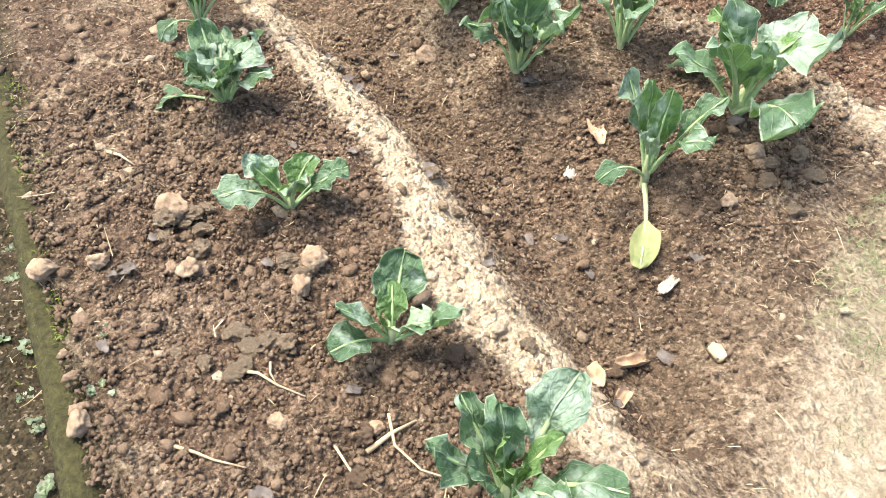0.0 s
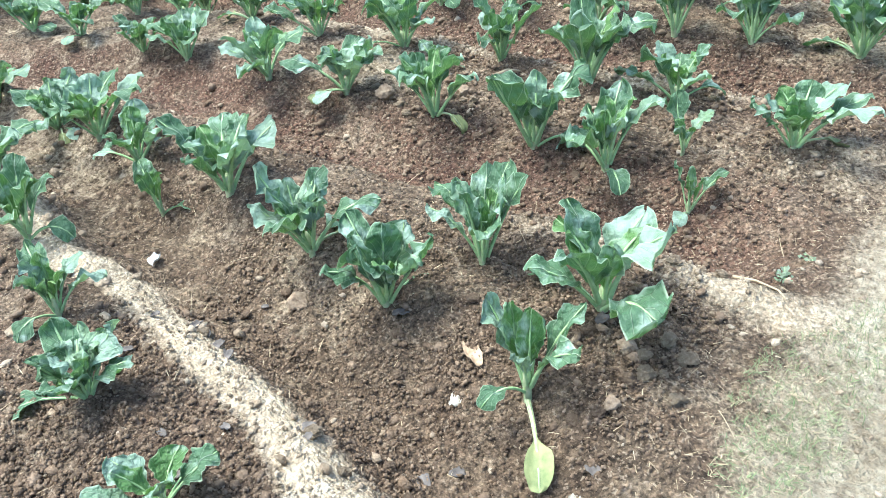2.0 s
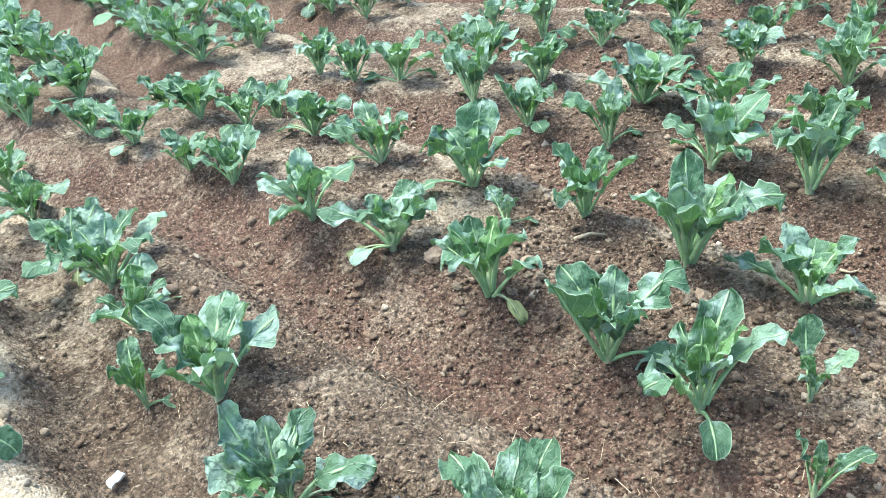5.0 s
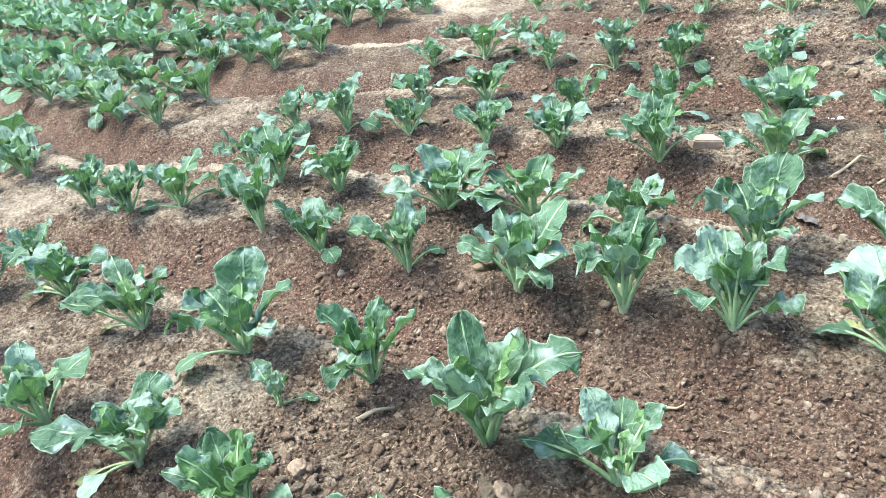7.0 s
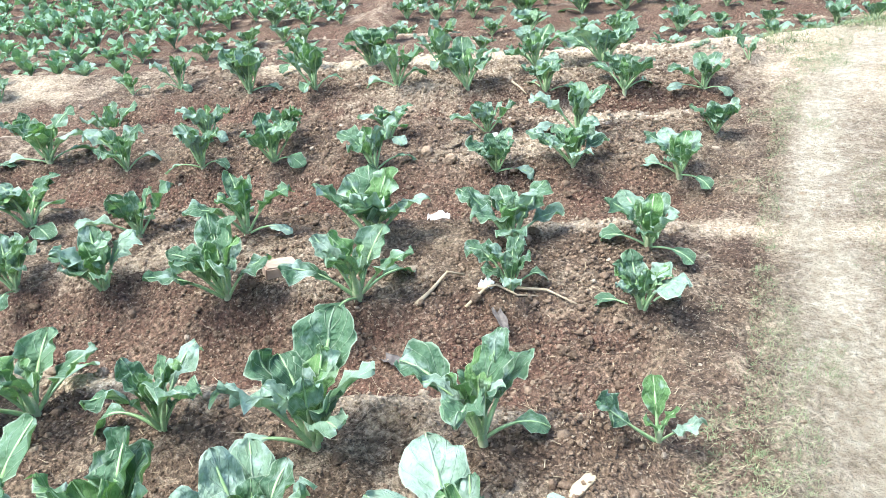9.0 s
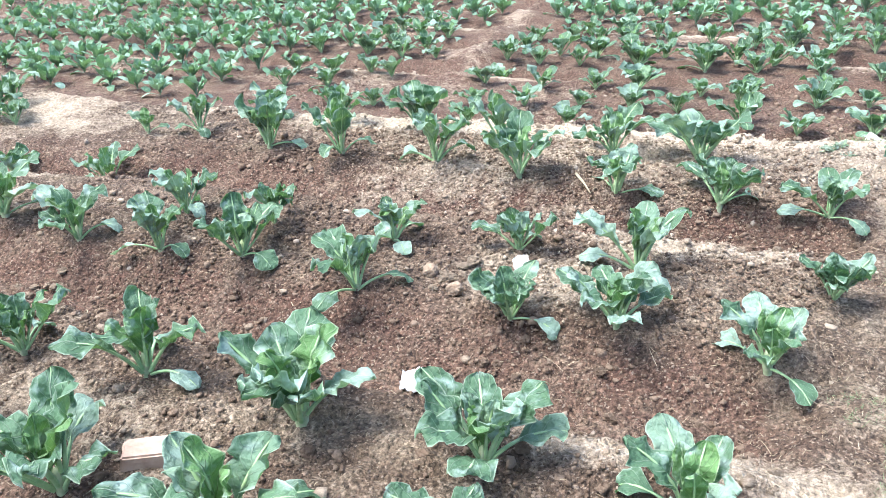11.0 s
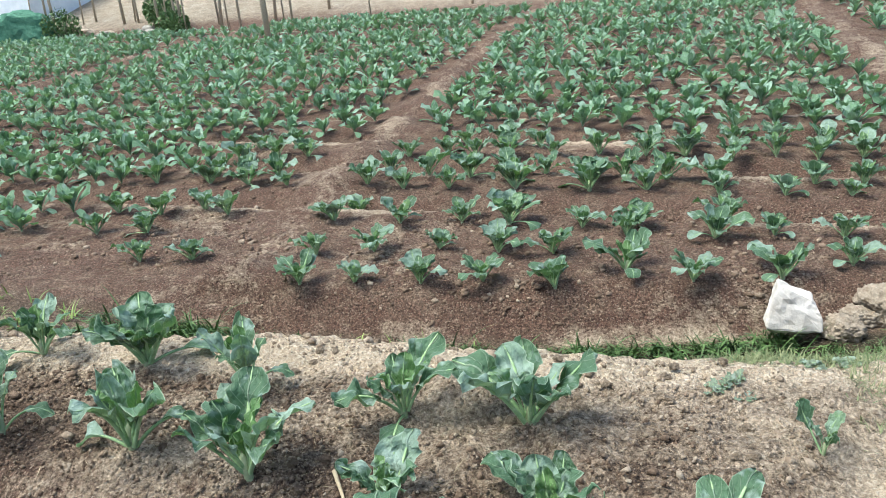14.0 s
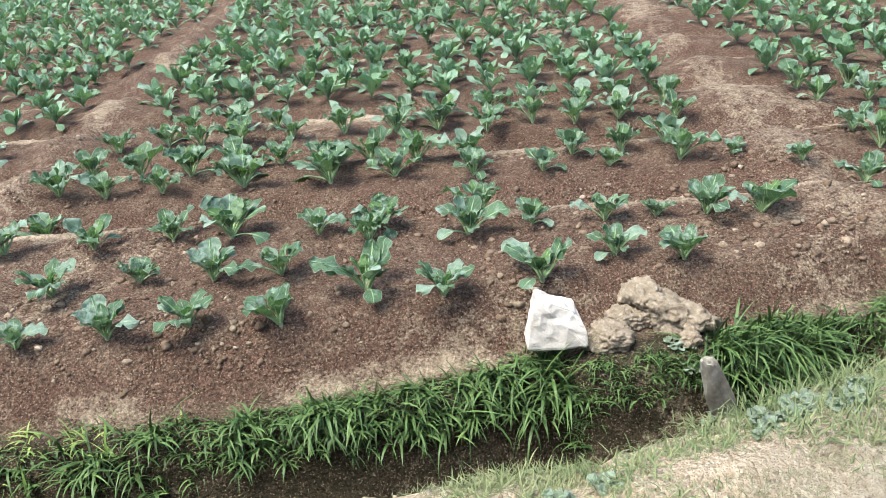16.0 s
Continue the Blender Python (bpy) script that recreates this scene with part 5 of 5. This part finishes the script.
WEED = leaf_material("weed_leaf", (0.12, 0.17, 0.10), (0.34, 0.39, 0.30), (0.35, 0.42, 0.28))
for i, (x, y, n, sz) in enumerate(((1.31, 9.26, 12, 0.085), (1.38, 9.30, 12, 0.08), (1.44, 9.33, 12, 0.085), (1.51, 9.29, 10, 0.08), (1.25, 9.2, 9, 0.06), (0.27, 8.68, 9, 0.06), (0.33, 8.74, 9, 0.055), (0.38, 8.66, 8, 0.05), (1.66, 10.94, 14, 0.11), (1.58, 11.05, 12, 0.10), (1.52, 11.17, 12, 0.09), (1.75, 10.85, 12, 0.10), (-1.35, 0.16, 7, 0.035), (-1.15, 0.10, 8, 0.035), (-1.55, 0.22, 6, 0.03), (-1.0, 0.04, 8, 0.04), (-0.88, 0.02, 7, 0.035), (-1.25, 0.10, 7, 0.03), (-1.42, 0.12, 8, 0.032), (-1.68, 0.26, 7, 0.03), (0.62, 8.93, 12, 0.055), (0.75, 9.0, 12, 0.05), (1.62, 9.42, 10, 0.07), (-1.02, 0.2, 5, 0.03), (-1.12, 0.27, 5, 0.025), (-0.3, 2.32, 7, 0.05), (-0.28, 2.45, 6, 0.045))):
    weed(x, y, 300 + i, n * 2 if sz > 0.046 else n, sz * 0.62 if sz > 0.046 else sz * 0.5)


# ---- the far end of the field ----
def pole(x, y, h, r, lean=0.0):
    z = height(x, y)
    return thing("wooden_pole", tube_data("wooden_pole", WOOD, [(0, 0, -0.2), (lean * 0.3, 0, h * 0.5), (lean, 0.02, h)], [r, r * 0.9, r * 0.75], 8), pose(x, y, z), "tall weathered wooden pole at the field's far end", "pole", "poles at the far end")


pole(-12.05, 27.75, 3.6, 0.10, -0.1)
for i, (x, y) in enumerate(((-28.6, 34.0), (-25.4, 33.6), (-25.1, 33.7), (-24.2, 34.3), (-23.8, 34.6), (-22.1, 34.2), (-21.8, 34.5), (-21.5, 34.3), (-19.8, 33.3), (-19.4, 33.2), (-19.0, 33.3), (-18.7, 33.1), (-18.4, 32.9), (-17.9, 34.5), (-17.5, 34.0), (-17.1, 33.8), (-16.3, 33.4), (-15.8, 35.2), (-15.1, 34.6), (-14.6, 34.3), (-14.0, 36.4), (-11.4, 34.4), (-8.0, 36.2), (-4.5, 37.0))):
    pole(x, y, 2.9 + 0.5 * math.sin(i * 1.7), 0.035 + 0.015 * (i % 3), 0.25 * math.sin(i * 2.3))
for i in range(60):
    r = random.Random(500 + i)
    x, y = r.uniform(-24.3, -19.6), r.uniform(32.0, 33.4)
    q = 0.07 + 0.2 * r.random() ** 2
    thing("fieldstone", rock_data("fieldstone", GREY if i % 3 else DRY_CLOD, (q, q * 0.8, q * 0.6), 520 + i, 7, 0.12, 2), at(x, y, q * 0.2, 50 * i), "rough grey fieldstone in a loose heap", "stone", "heap of fieldstones")
thing("shade_net", rock_data("shade_net", NET, (1.6, 0.75, 1.25), 77, 5, 0.12, 4), at(-25.1, 31.9, -0.05, 8), "heap covered with green shade net", "net")


def greenhouse():
    base = empty("greenhouse", pose(-31.0, 36.2, height(-31.0, 36.2) - 0.25, 0, 0, 6))
    V, F = [], []
    n, L, W, H = 12, 9.0, 6.0, 2.6
    for i in range(19):
        for j in range(n + 1):
            a = math.pi * j / n
            sag = 0.05 * math.sin(i * 1.047) ** 2
            V.append((-W / 2 * math.cos(a), -L / 2 + L * i / 18, (H - sag) * math.sin(a) ** 0.7 - 0.2 * (j in (0, n))))
    for i in range(18):
        for j in range(n):
            a = i * (n + 1) + j
            F.append((a, a + 1, a + n + 2, a + n + 1))
    F.append(tuple(range(n + 1)))
    F.append(tuple(reversed(range(18 * (n + 1), 19 * (n + 1)))))
    part("sheet", mesh_data("sheet", V, F, [SHEET], False), base, pose(0, 0, 0, 0, 0, 90))
    for i in range(5):
        hoop = [(-L / 2 + L * i / 4, -(W / 2 + 0.03) * math.cos(math.pi * j / n), (H + 0.03) * math.sin(math.pi * j / n) ** 0.7) for j in range(n + 1)]
        part("hoop", tube_data("hoop", WOOD, hoop, [0.03] * (n + 1)), base)
    return tagged(base, "low tunnel greenhouse covered with white plastic sheet", "greenhouse")


greenhouse()


def shrub(x, y, w, h, seed):
    rnd = random.Random(seed)
    base = empty("shrub", pose(x, y, height(x, y)))
    for k in range(5):
        a = 1.256 * k + rnd.uniform(-0.3, 0.3)
        part("branch", tube_data("branch", WOOD, [(0, 0, -0.05), (0.2 * w * math.cos(a), 0.2 * w * math.sin(a), h * 0.4), (0.4 * w * math.cos(a), 0.4 * w * math.sin(a), h * 0.8)], [0.03, 0.02, 0.008]), base)
    V, F = [], []
    for _ in range(900):
        a, q, t = rnd.uniform(0, 6.28), rnd.random() ** 0.5, rnd.random()
        c = Vector((0.5 * w * q * math.cos(a), 0.5 * w * q * math.sin(a), h * (0.1 + 0.9 * t * (1 - 0.5 * q * q)) + 0.1 * rnd.uniform(-1, 1)))
        d1 = Vector((rnd.gauss(0, 1), rnd.gauss(0, 1), rnd.gauss(0, 1))).normalized() * 0.09
        d2 = d1.cross(Vector((rnd.gauss(0, 1), rnd.gauss(0, 1), rnd.gauss(0, 1)))).normalized() * 0.035
        b = len(V)
        V += [c - d1, c + d2, c + d1, c - d2]
        F.append((b, b + 1, b + 2, b + 3))
    part("foliage", mesh_data("foliage", V, F, [GRASS]), base)
    return tagged(base, "dark green bushy shrub at the field's far end", "shrub", "shrubs at the far end")


shrub(-23.5, 32.2, 1.5, 1.2, 1)
shrub(-19.9, 33.9, 1.5, 1.1, 2)
shrub(-19.0, 33.0, 1.3, 0.8, 3)
shrub(-20.9, 34.9, 1.2, 0.9, 4)
